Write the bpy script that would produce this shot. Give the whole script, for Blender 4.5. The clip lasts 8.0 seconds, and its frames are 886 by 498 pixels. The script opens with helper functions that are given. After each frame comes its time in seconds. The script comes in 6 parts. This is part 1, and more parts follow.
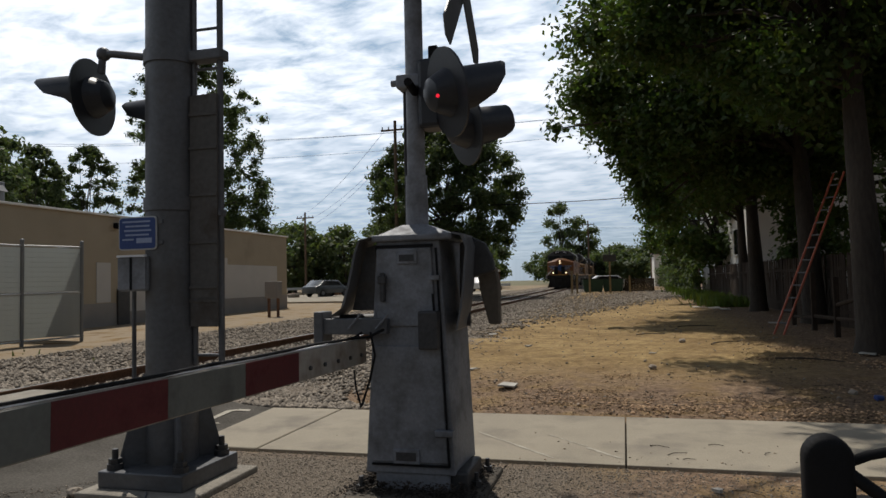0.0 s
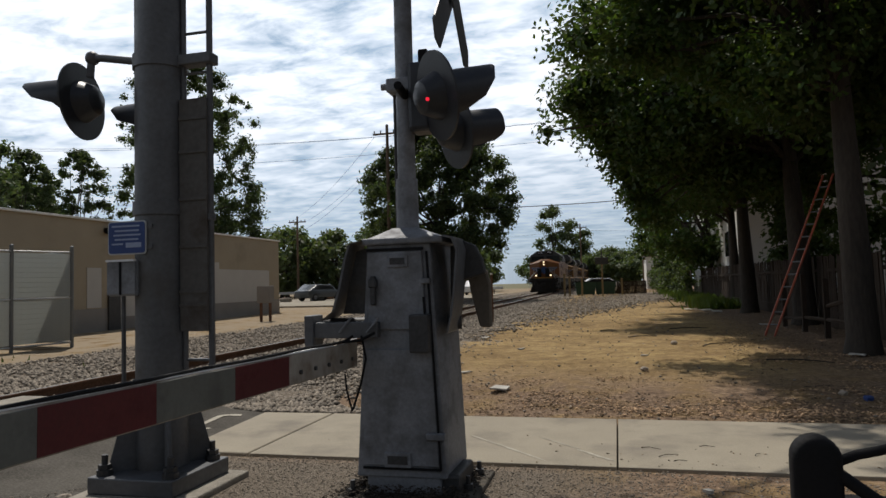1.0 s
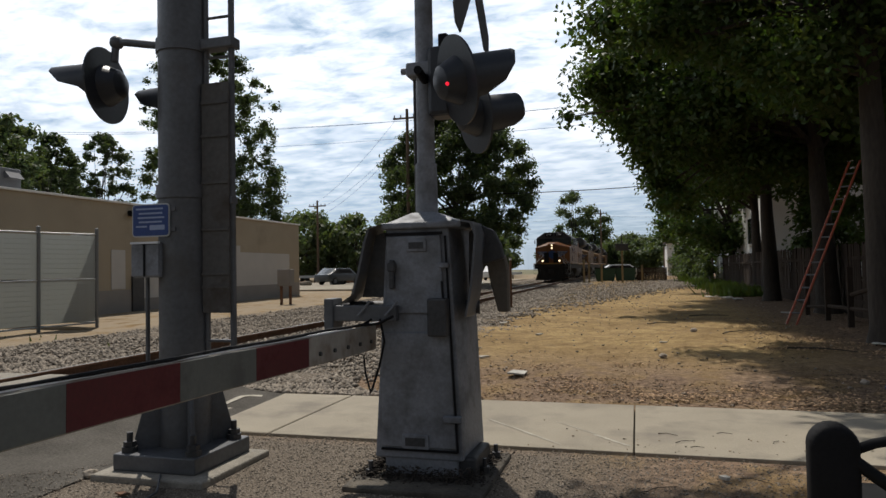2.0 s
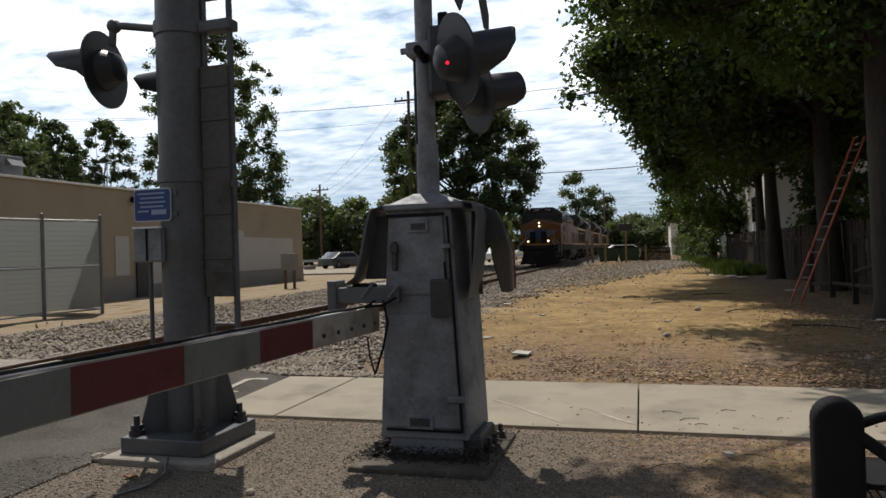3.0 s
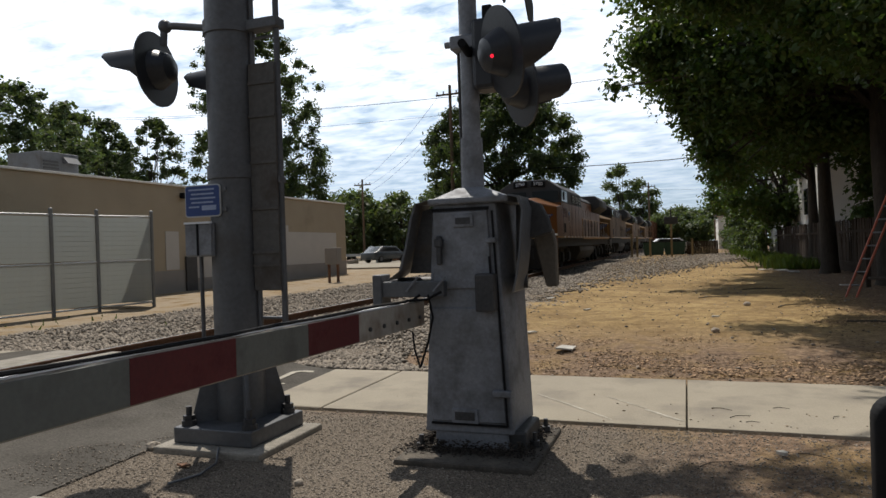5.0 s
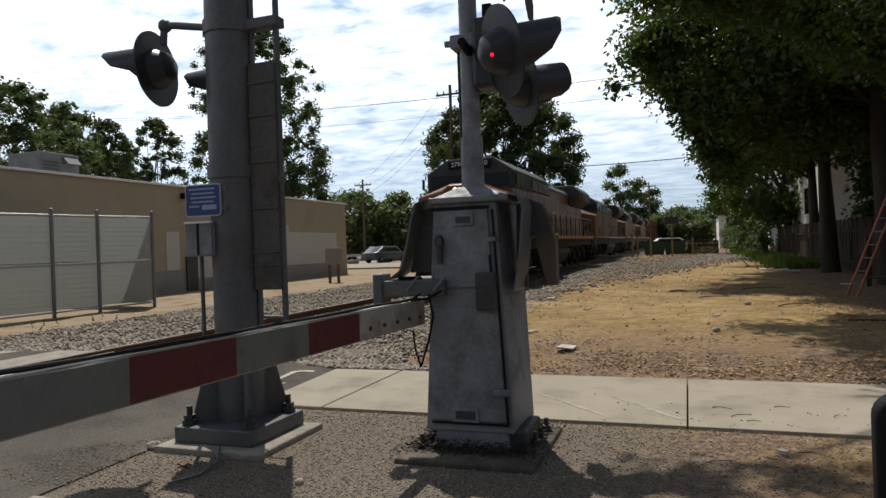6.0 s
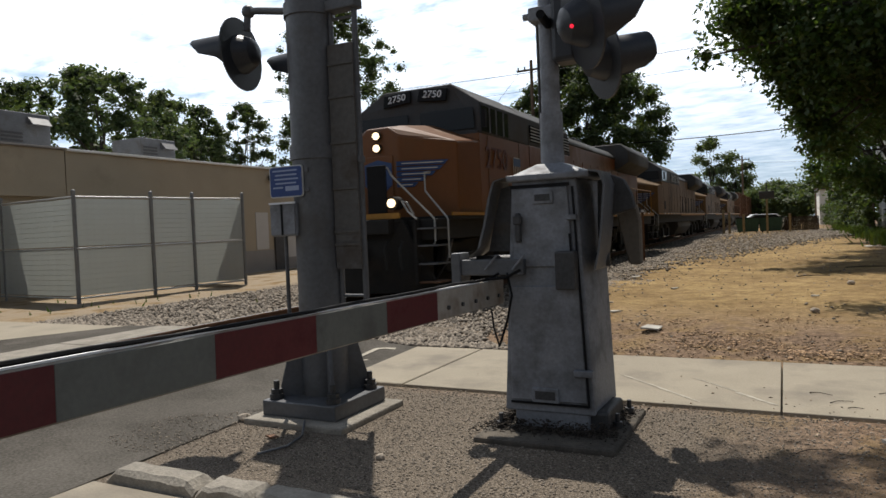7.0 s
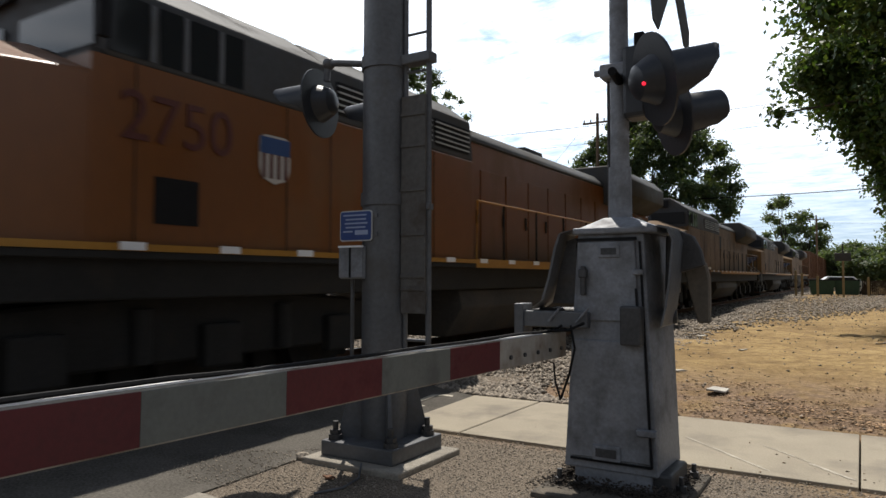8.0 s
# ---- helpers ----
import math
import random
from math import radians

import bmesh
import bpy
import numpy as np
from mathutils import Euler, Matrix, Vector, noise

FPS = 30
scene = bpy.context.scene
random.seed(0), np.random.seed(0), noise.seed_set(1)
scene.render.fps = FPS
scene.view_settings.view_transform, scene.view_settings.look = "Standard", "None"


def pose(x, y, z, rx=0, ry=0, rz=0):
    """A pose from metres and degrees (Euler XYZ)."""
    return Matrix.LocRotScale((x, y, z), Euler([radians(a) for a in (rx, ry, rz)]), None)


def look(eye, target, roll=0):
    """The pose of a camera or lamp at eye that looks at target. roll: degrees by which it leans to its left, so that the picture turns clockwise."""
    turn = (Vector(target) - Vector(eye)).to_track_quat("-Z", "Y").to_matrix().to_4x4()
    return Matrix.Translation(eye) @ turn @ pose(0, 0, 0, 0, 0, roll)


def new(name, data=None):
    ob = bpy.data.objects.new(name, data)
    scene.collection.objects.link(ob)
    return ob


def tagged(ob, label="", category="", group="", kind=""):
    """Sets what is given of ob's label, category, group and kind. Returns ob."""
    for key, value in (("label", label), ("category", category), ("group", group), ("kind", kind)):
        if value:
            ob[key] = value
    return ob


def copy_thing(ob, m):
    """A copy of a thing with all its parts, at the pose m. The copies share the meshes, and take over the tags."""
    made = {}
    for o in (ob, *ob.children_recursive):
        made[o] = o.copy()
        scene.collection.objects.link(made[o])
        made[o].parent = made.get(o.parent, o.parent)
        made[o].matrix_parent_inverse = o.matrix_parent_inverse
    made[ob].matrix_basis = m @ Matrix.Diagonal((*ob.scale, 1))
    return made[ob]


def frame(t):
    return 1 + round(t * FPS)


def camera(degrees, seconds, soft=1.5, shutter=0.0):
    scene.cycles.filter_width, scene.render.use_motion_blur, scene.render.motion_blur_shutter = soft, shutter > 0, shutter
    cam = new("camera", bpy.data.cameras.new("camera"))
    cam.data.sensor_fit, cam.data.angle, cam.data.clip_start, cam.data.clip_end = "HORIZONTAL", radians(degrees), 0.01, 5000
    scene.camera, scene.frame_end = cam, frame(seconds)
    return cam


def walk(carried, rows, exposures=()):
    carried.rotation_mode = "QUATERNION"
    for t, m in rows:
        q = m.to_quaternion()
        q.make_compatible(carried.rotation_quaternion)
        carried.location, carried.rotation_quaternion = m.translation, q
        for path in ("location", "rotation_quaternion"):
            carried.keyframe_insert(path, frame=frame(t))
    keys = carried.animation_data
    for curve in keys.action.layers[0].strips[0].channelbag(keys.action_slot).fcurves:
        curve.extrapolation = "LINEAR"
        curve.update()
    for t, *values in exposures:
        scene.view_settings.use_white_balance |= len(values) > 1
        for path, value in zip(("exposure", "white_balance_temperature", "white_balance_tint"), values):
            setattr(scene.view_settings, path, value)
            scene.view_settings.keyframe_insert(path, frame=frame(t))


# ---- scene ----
cam = camera(66.2, 8.0, shutter=0.2)
PATH = [
    (0, (0.063, 0.042, 1.427), (-0.449, 1.973, 1.524), -1.3),
    (0.5, (0.068, 0.052, 1.423), (-0.418, 1.987, 1.558), -0.6),
    (1, (0.078, 0.043, 1.423), (-0.413, 1.979, 1.53), -1.6),
    (2.3, (0.088, 0.021, 1.416), (-0.465, 1.943, 1.455), -1.0),
    (2.5, (0.084, 0.038, 1.408), (-0.434, 1.97, 1.424), -0.9),
    (3, (0.091, 0.034, 1.408), (-0.467, 1.955, 1.421), -1.8),
    (3.5, (0.08, 0.033, 1.413), (-0.565, 1.925, 1.438), -3.3),
    (4, (0.081, 0.015, 1.415), (-0.591, 1.899, 1.442), -2.2),
    (4.5, (0.071, 0.023, 1.412), (-0.604, 1.906, 1.412), -1.9),
    (6, (0.07, 0.033, 1.402), (-0.606, 1.915, 1.402), -2.0),
    (6.5, (0.078, 0.041, 1.397), (-0.67, 1.896, 1.356), -1.9),
    (7, (0.078, 0.075, 1.403), (-0.82, 1.861, 1.349), -2.4),
    (7.5, (0.075, 0.062, 1.391), (-0.902, 1.807, 1.435), 0.4),
    (7.8, (0.07, 0.017, 1.4), (-0.977, 1.719, 1.484), 0.0),
    (8, (0.069, 0.011, 1.408), (-0.978, 1.713, 1.497), 0.1),
]
walk(cam, [(t, look(eye, target, roll)) for t, eye, target, roll in PATH],
     exposures=[(0, -0.63), (1, -0.60), (2.5, -0.40), (4.5, -0.28), (6.5, -0.25), (7, -0.13), (7.5, -0.05), (8, 0.1)])


# ---- world and light ----
SUN_AZ = 32.0     # degrees to the left of +y
SUN_EL = 62.0
SUN_DIR = (-math.sin(radians(SUN_AZ)) * math.cos(radians(SUN_EL)), math.cos(radians(SUN_AZ)) * math.cos(radians(SUN_EL)), math.sin(radians(SUN_EL)))
world = bpy.data.worlds.new("world")
scene.world = world
world.use_nodes = True


def build_world():
    nt = world.node_tree
    nt.nodes.clear()
    N = nt.nodes.new
    L = nt.links.new
    sky = N("ShaderNodeTexSky")
    sky.sky_type = 'NISHITA'
    sky.sun_disc = False
    sky.sun_elevation = radians(SUN_EL)
    sky.sun_rotation = radians(-SUN_AZ)
    sky.air_density, sky.dust_density, sky.ozone_density = 1.0, 0.5, 1.2
    bg = N("ShaderNodeBackground")
    bg.inputs["Strength"].default_value = 0.044
    co = N("ShaderNodeTexCoord")
    sep = N("ShaderNodeSeparateXYZ")
    L(co.outputs["Generated"], sep.inputs[0])
    zc = N("ShaderNodeMath"); zc.operation = 'MAXIMUM'; zc.inputs[1].default_value = 0.03
    L(sep.outputs["Z"], zc.inputs[0])
    za = N("ShaderNodeMath"); za.operation = 'ADD'; za.inputs[1].default_value = 0.10
    L(zc.outputs[0], za.inputs[0])
    dx = N("ShaderNodeMath"); dx.operation = 'DIVIDE'
    dy = N("ShaderNodeMath"); dy.operation = 'DIVIDE'
    L(sep.outputs["X"], dx.inputs[0]); L(za.outputs[0], dx.inputs[1])
    L(sep.outputs["Y"], dy.inputs[0]); L(za.outputs[0], dy.inputs[1])
    cmb = N("ShaderNodeCombineXYZ")
    L(dx.outputs[0], cmb.inputs[0]); L(dy.outputs[0], cmb.inputs[1])
    mp = N("ShaderNodeMapping")
    mp.inputs["Rotation"].default_value = (0, 0, radians(25))
    mp.inputs["Scale"].default_value = (1.0, 1.6, 1.0)
    L(cmb.outputs[0], mp.inputs[0])
    n1 = N("ShaderNodeTexNoise"); n1.inputs["Scale"].default_value = 4.2
    n1.inputs["Detail"].default_value = 9; n1.inputs["Roughness"].default_value = 0.62
    n1.inputs["Distortion"].default_value = 0.25
    L(mp.outputs[0], n1.inputs["Vector"])
    n2 = N("ShaderNodeTexNoise"); n2.inputs["Scale"].default_value = 0.55
    n2.inputs["Detail"].default_value = 3
    L(mp.outputs[0], n2.inputs["Vector"])
    ad = N("ShaderNodeMath"); ad.operation = 'MULTIPLY_ADD'
    ad.inputs[1].default_value = 0.55
    L(n2.outputs[0], ad.inputs[0]); L(n1.outputs[0], ad.inputs[2])
    rp = N("ShaderNodeValToRGB")
    rp.color_ramp.elements[0].position = 0.545; rp.color_ramp.elements[0].color = (0.05, 0.05, 0.05, 1)
    rp.color_ramp.elements[1].position = 0.91; rp.color_ramp.elements[1].color = (1, 1, 1, 1)
    L(ad.outputs[0], rp.inputs[0])
    cl = N("ShaderNodeMix"); cl.data_type = 'RGBA'
    # fewer and thinner clouds low down, over a pale blue haze
    low = N("ShaderNodeMapRange"); low.interpolation_type = 'SMOOTHSTEP'
    low.inputs["From Min"].default_value = 0.02; low.inputs["From Max"].default_value = 0.30
    low.inputs["To Min"].default_value = 0.25; low.inputs["To Max"].default_value = 1.0
    L(sep.outputs["Z"], low.inputs["Value"])
    lm = N("ShaderNodeMath"); lm.operation = 'MULTIPLY'
    L(rp.outputs[0], lm.inputs[0]); L(low.outputs[0], lm.inputs[1])
    # the overcast sheet breaks up overhead: clear sky round the sun
    up = N("ShaderNodeMapRange"); up.interpolation_type = 'SMOOTHSTEP'
    up.inputs["From Min"].default_value = 0.40; up.inputs["From Max"].default_value = 0.72
    up.inputs["To Min"].default_value = 1.0; up.inputs["To Max"].default_value = 0.06
    L(sep.outputs["Z"], up.inputs["Value"])
    um = N("ShaderNodeMath"); um.operation = 'MULTIPLY'
    L(lm.outputs[0], um.inputs[0]); L(up.outputs[0], um.inputs[1])
    L(um.outputs[0], cl.inputs[0])
    uh = N("ShaderNodeMath"); uh.operation = 'MULTIPLY'; uh.inputs[1].default_value = 0.55
    L(up.outputs[0], uh.inputs[0])
    hz = N("ShaderNodeVectorMath"); hz.operation = 'SCALE'; hz.inputs[0].default_value = (0.36, 0.52, 0.70)
    hb = N("ShaderNodeMix"); hb.data_type = 'RGBA'; L(uh.outputs[0], hb.inputs[0])
    L(sky.outputs[0], hb.inputs[6]); L(hz.outputs[0], hb.inputs[7])
    L(hb.outputs[2], cl.inputs[6])
    # clouds scatter most light forwards, so they are brightest round the sun and grey opposite to it
    dt = N("ShaderNodeVectorMath"); dt.operation = 'DOT_PRODUCT'
    nrm = N("ShaderNodeVectorMath"); nrm.operation = 'NORMALIZE'
    L(co.outputs["Generated"], nrm.inputs[0]); L(nrm.outputs[0], dt.inputs[0])
    dt.inputs[1].default_value = SUN_DIR
    sc = N("ShaderNodeMapRange"); sc.interpolation_type = 'SMOOTHSTEP'
    sc.inputs["From Min"].default_value = -0.3; sc.inputs["From Max"].default_value = 0.8
    sc.inputs["To Min"].default_value = 2.0; sc.inputs["To Max"].default_value = 48.0
    L(dt.outputs["Value"], sc.inputs["Value"])
    tint = N("ShaderNodeVectorMath"); tint.operation = 'SCALE'
    tint.inputs[0].default_value = (0.96, 0.99, 1.05)
    L(sc.outputs[0], tint.inputs["Scale"])
    L(sc.outputs[0], hz.inputs["Scale"])
    L(tint.outputs[0], cl.inputs[7])
    L(cl.outputs[2], bg.inputs["Color"])
    out = N("ShaderNodeOutputWorld")
    L(bg.outputs[0], out.inputs[0])


build_world()
sun = new("sun", bpy.data.lights.new("sun", 'SUN'))
sun.data.energy = 5.0
sun.data.angle = radians(0.6)
sun.data.color = (1.0, 0.94, 0.85)
sun.matrix_world = look(Vector(SUN_DIR) * 50, (0, 0, 0))


# ---- materials ----
def material(name, base, rough=0.7, metal=0.0, var=0.15, scale=4.0, fine=40.0, bump=0.15, dirt=None, dirt_amount=0.0,
             dirt_scale=1.5, island=0.0, objvar=0.0, spec=0.5, stretch=(1, 1, 1)):
    m = bpy.data.materials.new(name)
    m.use_nodes = True
    nt = m.node_tree
    N, L = nt.nodes.new, nt.links.new
    p = nt.nodes["Principled BSDF"]
    p.inputs["Roughness"].default_value = rough
    p.inputs["Metallic"].default_value = metal
    p.inputs["Specular IOR Level"].default_value = spec
    co = N("ShaderNodeTexCoord")
    mp = N("ShaderNodeMapping"); mp.inputs["Scale"].default_value = stretch
    L(co.outputs["Object"], mp.inputs[0])
    a = N("ShaderNodeTexNoise"); a.inputs["Scale"].default_value = scale; a.inputs["Detail"].default_value = 5
    b = N("ShaderNodeTexNoise"); b.inputs["Scale"].default_value = fine; b.inputs["Detail"].default_value = 4
    L(mp.outputs[0], a.inputs["Vector"]); L(mp.outputs[0], b.inputs["Vector"])
    s = N("ShaderNodeMath"); s.operation = 'ADD'
    L(a.outputs[0], s.inputs[0]); L(b.outputs[0], s.inputs[1])
    last = s.outputs[0]
    if island or objvar:
        if island:
            g = N("ShaderNodeNewGeometry"); src = g.outputs["Random Per Island"]
        else:
            g = N("ShaderNodeObjectInfo"); src = g.outputs["Random"]
        q = N("ShaderNodeMath"); q.operation = 'MULTIPLY_ADD'; q.inputs[1].default_value = (island or objvar) * 2
        q.inputs[2].default_value = -(island or objvar)
        L(src, q.inputs[0])
        w = N("ShaderNodeMath"); w.operation = 'ADD'
        L(last, w.inputs[0]); L(q.outputs[0], w.inputs[1]); last = w.outputs[0]
    r = N("ShaderNodeMapRange")
    r.inputs["From Min"].default_value = 0.5; r.inputs["From Max"].default_value = 1.5
    r.inputs["To Min"].default_value = 1 - var * 2; r.inputs["To Max"].default_value = 1 + var * 2
    L(last, r.inputs["Value"])
    mul = N("ShaderNodeMix"); mul.data_type = 'RGBA'; mul.blend_type = 'MULTIPLY'; mul.inputs[0].default_value = 1
    mul.inputs[6].default_value = (*base, 1)
    L(r.outputs[0], mul.inputs[7])
    colour = mul.outputs[2]
    if dirt:
        c = N("ShaderNodeTexNoise"); c.inputs["Scale"].default_value = dirt_scale; c.inputs["Detail"].default_value = 7
        c.inputs["Roughness"].default_value = 0.65
        L(mp.outputs[0], c.inputs["Vector"])
        k = N("ShaderNodeMapRange")
        k.inputs["From Min"].default_value = 0.62 - dirt_amount * 0.35; k.inputs["From Max"].default_value = 0.78 - dirt_amount * 0.25
        L(c.outputs[0], k.inputs["Value"])
        x = N("ShaderNodeMix"); x.data_type = 'RGBA'
        L(k.outputs[0], x.inputs[0]); L(colour, x.inputs[6]); x.inputs[7].default_value = (*dirt, 1)
        colour = x.outputs[2]
        rr = N("ShaderNodeMapRange"); rr.inputs["To Min"].default_value = rough; rr.inputs["To Max"].default_value = min(1, rough + 0.25)
        L(k.outputs[0], rr.inputs["Value"]); L(rr.outputs[0], p.inputs["Roughness"])
    L(colour, p.inputs["Base Color"])
    if bump:
        bp = N("ShaderNodeBump"); bp.inputs["Strength"].default_value = bump; bp.inputs["Distance"].default_value = 0.02
        L(b.outputs[0], bp.inputs["Height"]); L(bp.outputs[0], p.inputs["Normal"])
    return m


def leaf_material(name, base, trans=0.4, var=0.3):
    m = bpy.data.materials.new(name)
    m.use_nodes = True
    nt = m.node_tree
    nt.nodes.clear()
    N, L = nt.nodes.new, nt.links.new
    g = N("ShaderNodeNewGeometry")
    h = N("ShaderNodeMapRange"); h.inputs["To Min"].default_value = 0.47; h.inputs["To Max"].default_value = 0.53
    L(g.outputs["Random Per Island"], h.inputs["Value"])
    v = N("ShaderNodeMapRange"); v.inputs["To Min"].default_value = 1 - var; v.inputs["To Max"].default_value = 1 + var
    co = N("ShaderNodeTexCoord")
    nz = N("ShaderNodeTexNoise"); nz.inputs["Scale"].default_value = 0.6
    L(co.outputs["Object"], nz.inputs["Vector"])
    sm = N("ShaderNodeMath"); sm.operation = 'MULTIPLY_ADD'; sm.inputs[1].default_value = 0.5
    L(g.outputs["Random Per Island"], sm.inputs[0])
    hf = N("ShaderNodeMath"); hf.operation = 'MULTIPLY'; hf.inputs[1].default_value = 0.5
    L(nz.outputs[0], hf.inputs[0]); L(hf.outputs[0], sm.inputs[2])
    L(sm.outputs[0], v.inputs["Value"])
    hs = N("ShaderNodeHueSaturation"); hs.inputs["Color"].default_value = (*base, 1)
    L(h.outputs[0], hs.inputs["Hue"]); L(v.outputs[0], hs.inputs["Value"])
    d = N("ShaderNodeBsdfPrincipled"); d.inputs["Roughness"].default_value = 0.55
    d.inputs["Specular IOR Level"].default_value = 0.3
    t = N("ShaderNodeBsdfTranslucent")
    tint = N("ShaderNodeMix"); tint.data_type = 'RGBA'; tint.blend_type = 'MULTIPLY'; tint.inputs[0].default_value = 1
    tint.inputs[7].default_value = (1.5, 1.5, 0.6, 1)
    L(hs.outputs[0], tint.inputs[6]); L(tint.outputs[2], t.inputs["Color"])
    L(hs.outputs[0], d.inputs["Base Color"])
    mx = N("ShaderNodeMixShader"); mx.inputs[0].default_value = trans
    L(d.outputs[0], mx.inputs[1]); L(t.outputs[0], mx.inputs[2])
    o = N("ShaderNodeOutputMaterial"); L(mx.outputs[0], o.inputs[0])
    return m


def glow(name, colour, strength):
    m = bpy.data.materials.new(name)
    m.use_nodes = True
    p = m.node_tree.nodes["Principled BSDF"]
    p.inputs["Base Color"].default_value = (*colour, 1)
    p.inputs["Emission Color"].default_value = (*colour, 1)
    p.inputs["Emission Strength"].default_value = strength
    return m


def ground_material():
    """Dirt, gravel and dry grass over one sheet, blended by place with ragged borders."""
    m = bpy.data.materials.new("ground_dirt")
    m.use_nodes = True
    nt = m.node_tree
    N, L = nt.nodes.new, nt.links.new
    p = nt.nodes["Principled BSDF"]; p.inputs["Roughness"].default_value = 0.95
    p.inputs["Specular IOR Level"].default_value = 0.15
    co = N("ShaderNodeTexCoord"); sep = N("ShaderNodeSeparateXYZ")
    L(co.outputs["Object"], sep.inputs[0])

    def noise_of(sc, det=6, rough=0.6):
        n = N("ShaderNodeTexNoise"); n.inputs["Scale"].default_value = sc; n.inputs["Detail"].default_value = det
        n.inputs["Roughness"].default_value = rough
        L(co.outputs["Object"], n.inputs["Vector"])
        return n.outputs[0]
    big, mid, fine, grit = noise_of(0.25, 5), noise_of(1.6), noise_of(14, 6, 0.7), noise_of(70, 3, 0.7)

    def ramp(src, *stops):
        r = N("ShaderNodeValToRGB")
        e = r.color_ramp.elements
        for i, (pos, c) in enumerate(stops):
            el = e[i] if i < 2 else e.new(pos)
            el.position = pos; el.color = (*c, 1)
        L(src, r.inputs[0])
        return r.outputs[0]

    def mix(fac, a, b, mode='MIX'):
        x = N("ShaderNodeMix"); x.data_type = 'RGBA'; x.blend_type = mode
        if hasattr(fac, "links"):
            L(fac, x.inputs[0])
        else:
            x.inputs[0].default_value = fac
        for s, i in ((a, 6), (b, 7)):
            if hasattr(s, "links"):
                L(s, x.inputs[i])
            else:
                x.inputs[i].default_value = (*s, 1)
        return x.outputs[2]

    def edge(src, lo, hi, wob, amount):
        a = N("ShaderNodeMath"); a.operation = 'MULTIPLY_ADD'; a.inputs[1].default_value = amount
        L(wob, a.inputs[0]); L(src, a.inputs[2])
        r = N("ShaderNodeMapRange"); r.inputs["From Min"].default_value = lo + amount / 2; r.inputs["From Max"].default_value = hi + amount / 2
        L(a.outputs[0], r.inputs["Value"])
        return r.outputs[0]

    def times(a, b):
        x = N("ShaderNodeMath"); x.operation = 'MULTIPLY'
        L(a, x.inputs[0]); L(b, x.inputs[1])
        return x.outputs[0]
    dirt = ramp(mid, (0.3, (0.27, 0.188, 0.098)), (0.7, (0.47, 0.355, 0.178)))
    dirt = mix(0.7, dirt, ramp(fine, (0.3, (0.55, 0.53, 0.5)), (0.65, (1.1, 1.08, 1.05))), 'MULTIPLY')
    dirt = mix(0.6, dirt, ramp(grit, (0.35, (0.5, 0.5, 0.5)), (0.6, (1.15, 1.15, 1.15))), 'MULTIPLY')
    dirt = mix(0.75, dirt, ramp(big, (0.35, (0.66, 0.60, 0.55)), (0.62, (1.12, 1.1, 1.05))), 'MULTIPLY')
    clod = noise_of(5.0, 7, 0.65)
    dirt = mix(0.6, dirt, ramp(clod, (0.36, (0.58, 0.5, 0.43)), (0.56, (1.05, 1.04, 1.02))), 'MULTIPLY')
    litter = ramp(fine, (0.35, (0.09, 0.06, 0.04)), (0.55, (0.22, 0.15, 0.10)), (0.72, (0.42, 0.30, 0.20)))
    gravel = ramp(grit, (0.36, (0.06, 0.05, 0.04)), (0.5, (0.17, 0.142, 0.112)), (0.66, (0.32, 0.275, 0.225)))
    gravel = mix(0.55, gravel, ramp(fine, (0.3, (0.55, 0.53, 0.5)), (0.7, (1.15, 1.1, 1.05))), 'MULTIPLY')
    # leaf litter in the belt beyond the pavement and along the fence
    near = N("ShaderNodeMapRange"); near.inputs["From Min"].default_value = 12.0; near.inputs["From Max"].default_value = 9.0
    L(sep.outputs["Y"], near.inputs["Value"])
    patch = ramp(mid, (0.34, (0, 0, 0)), (0.52, (1, 1, 1)))
    c = mix(times(near.outputs[0], patch), dirt, litter)
    fence_side = edge(sep.outputs["X"], 2.6, 3.9, mid, 2.2)
    c = mix(fence_side, c, litter)
    # gravel between the kerb and the pavement
    g1 = edge(sep.outputs["Y"], 5.6, 5.2, mid, 0.2)
    g2 = edge(sep.outputs["X"], 0.6, -0.6, big, 2.5)
    mixg = N("ShaderNodeMath"); mixg.operation = 'MULTIPLY'
    L(g1, mixg.inputs[0]); L(g2, mixg.inputs[1])
    c = mix(mixg.outputs[0], c, gravel)
    # railway ballast strip
    bl = edge(sep.outputs["X"], -3.2, -4.0, mid, 1.6)
    c = mix(bl, c, gravel)
    left = edge(sep.outputs["X"], -11.0, -12.2, mid, 1.6)
    c = mix(left, c, mix(patch, dirt, (0.30, 0.24, 0.17)))
    # far away dry grass and scrub
    far = N("ShaderNodeMapRange"); far.inputs["From Min"].default_value = 110; far.inputs["From Max"].default_value = 160
    L(sep.outputs["Y"], far.inputs["Value"])
    c = mix(far.outputs[0], c, (0.16, 0.15, 0.09))
    L(c, p.inputs["Base Color"])
    ad = N("ShaderNodeMath"); ad.operation = 'MULTIPLY_ADD'; ad.inputs[1].default_value = 0.35
    L(grit, ad.inputs[0]); L(fine, ad.inputs[2])
    bp = N("ShaderNodeBump"); bp.inputs["Strength"].default_value = 0.7; bp.inputs["Distance"].default_value = 0.04
    L(ad.outputs[0], bp.inputs["Height"]); L(bp.outputs[0], p.inputs["Normal"])
    return m


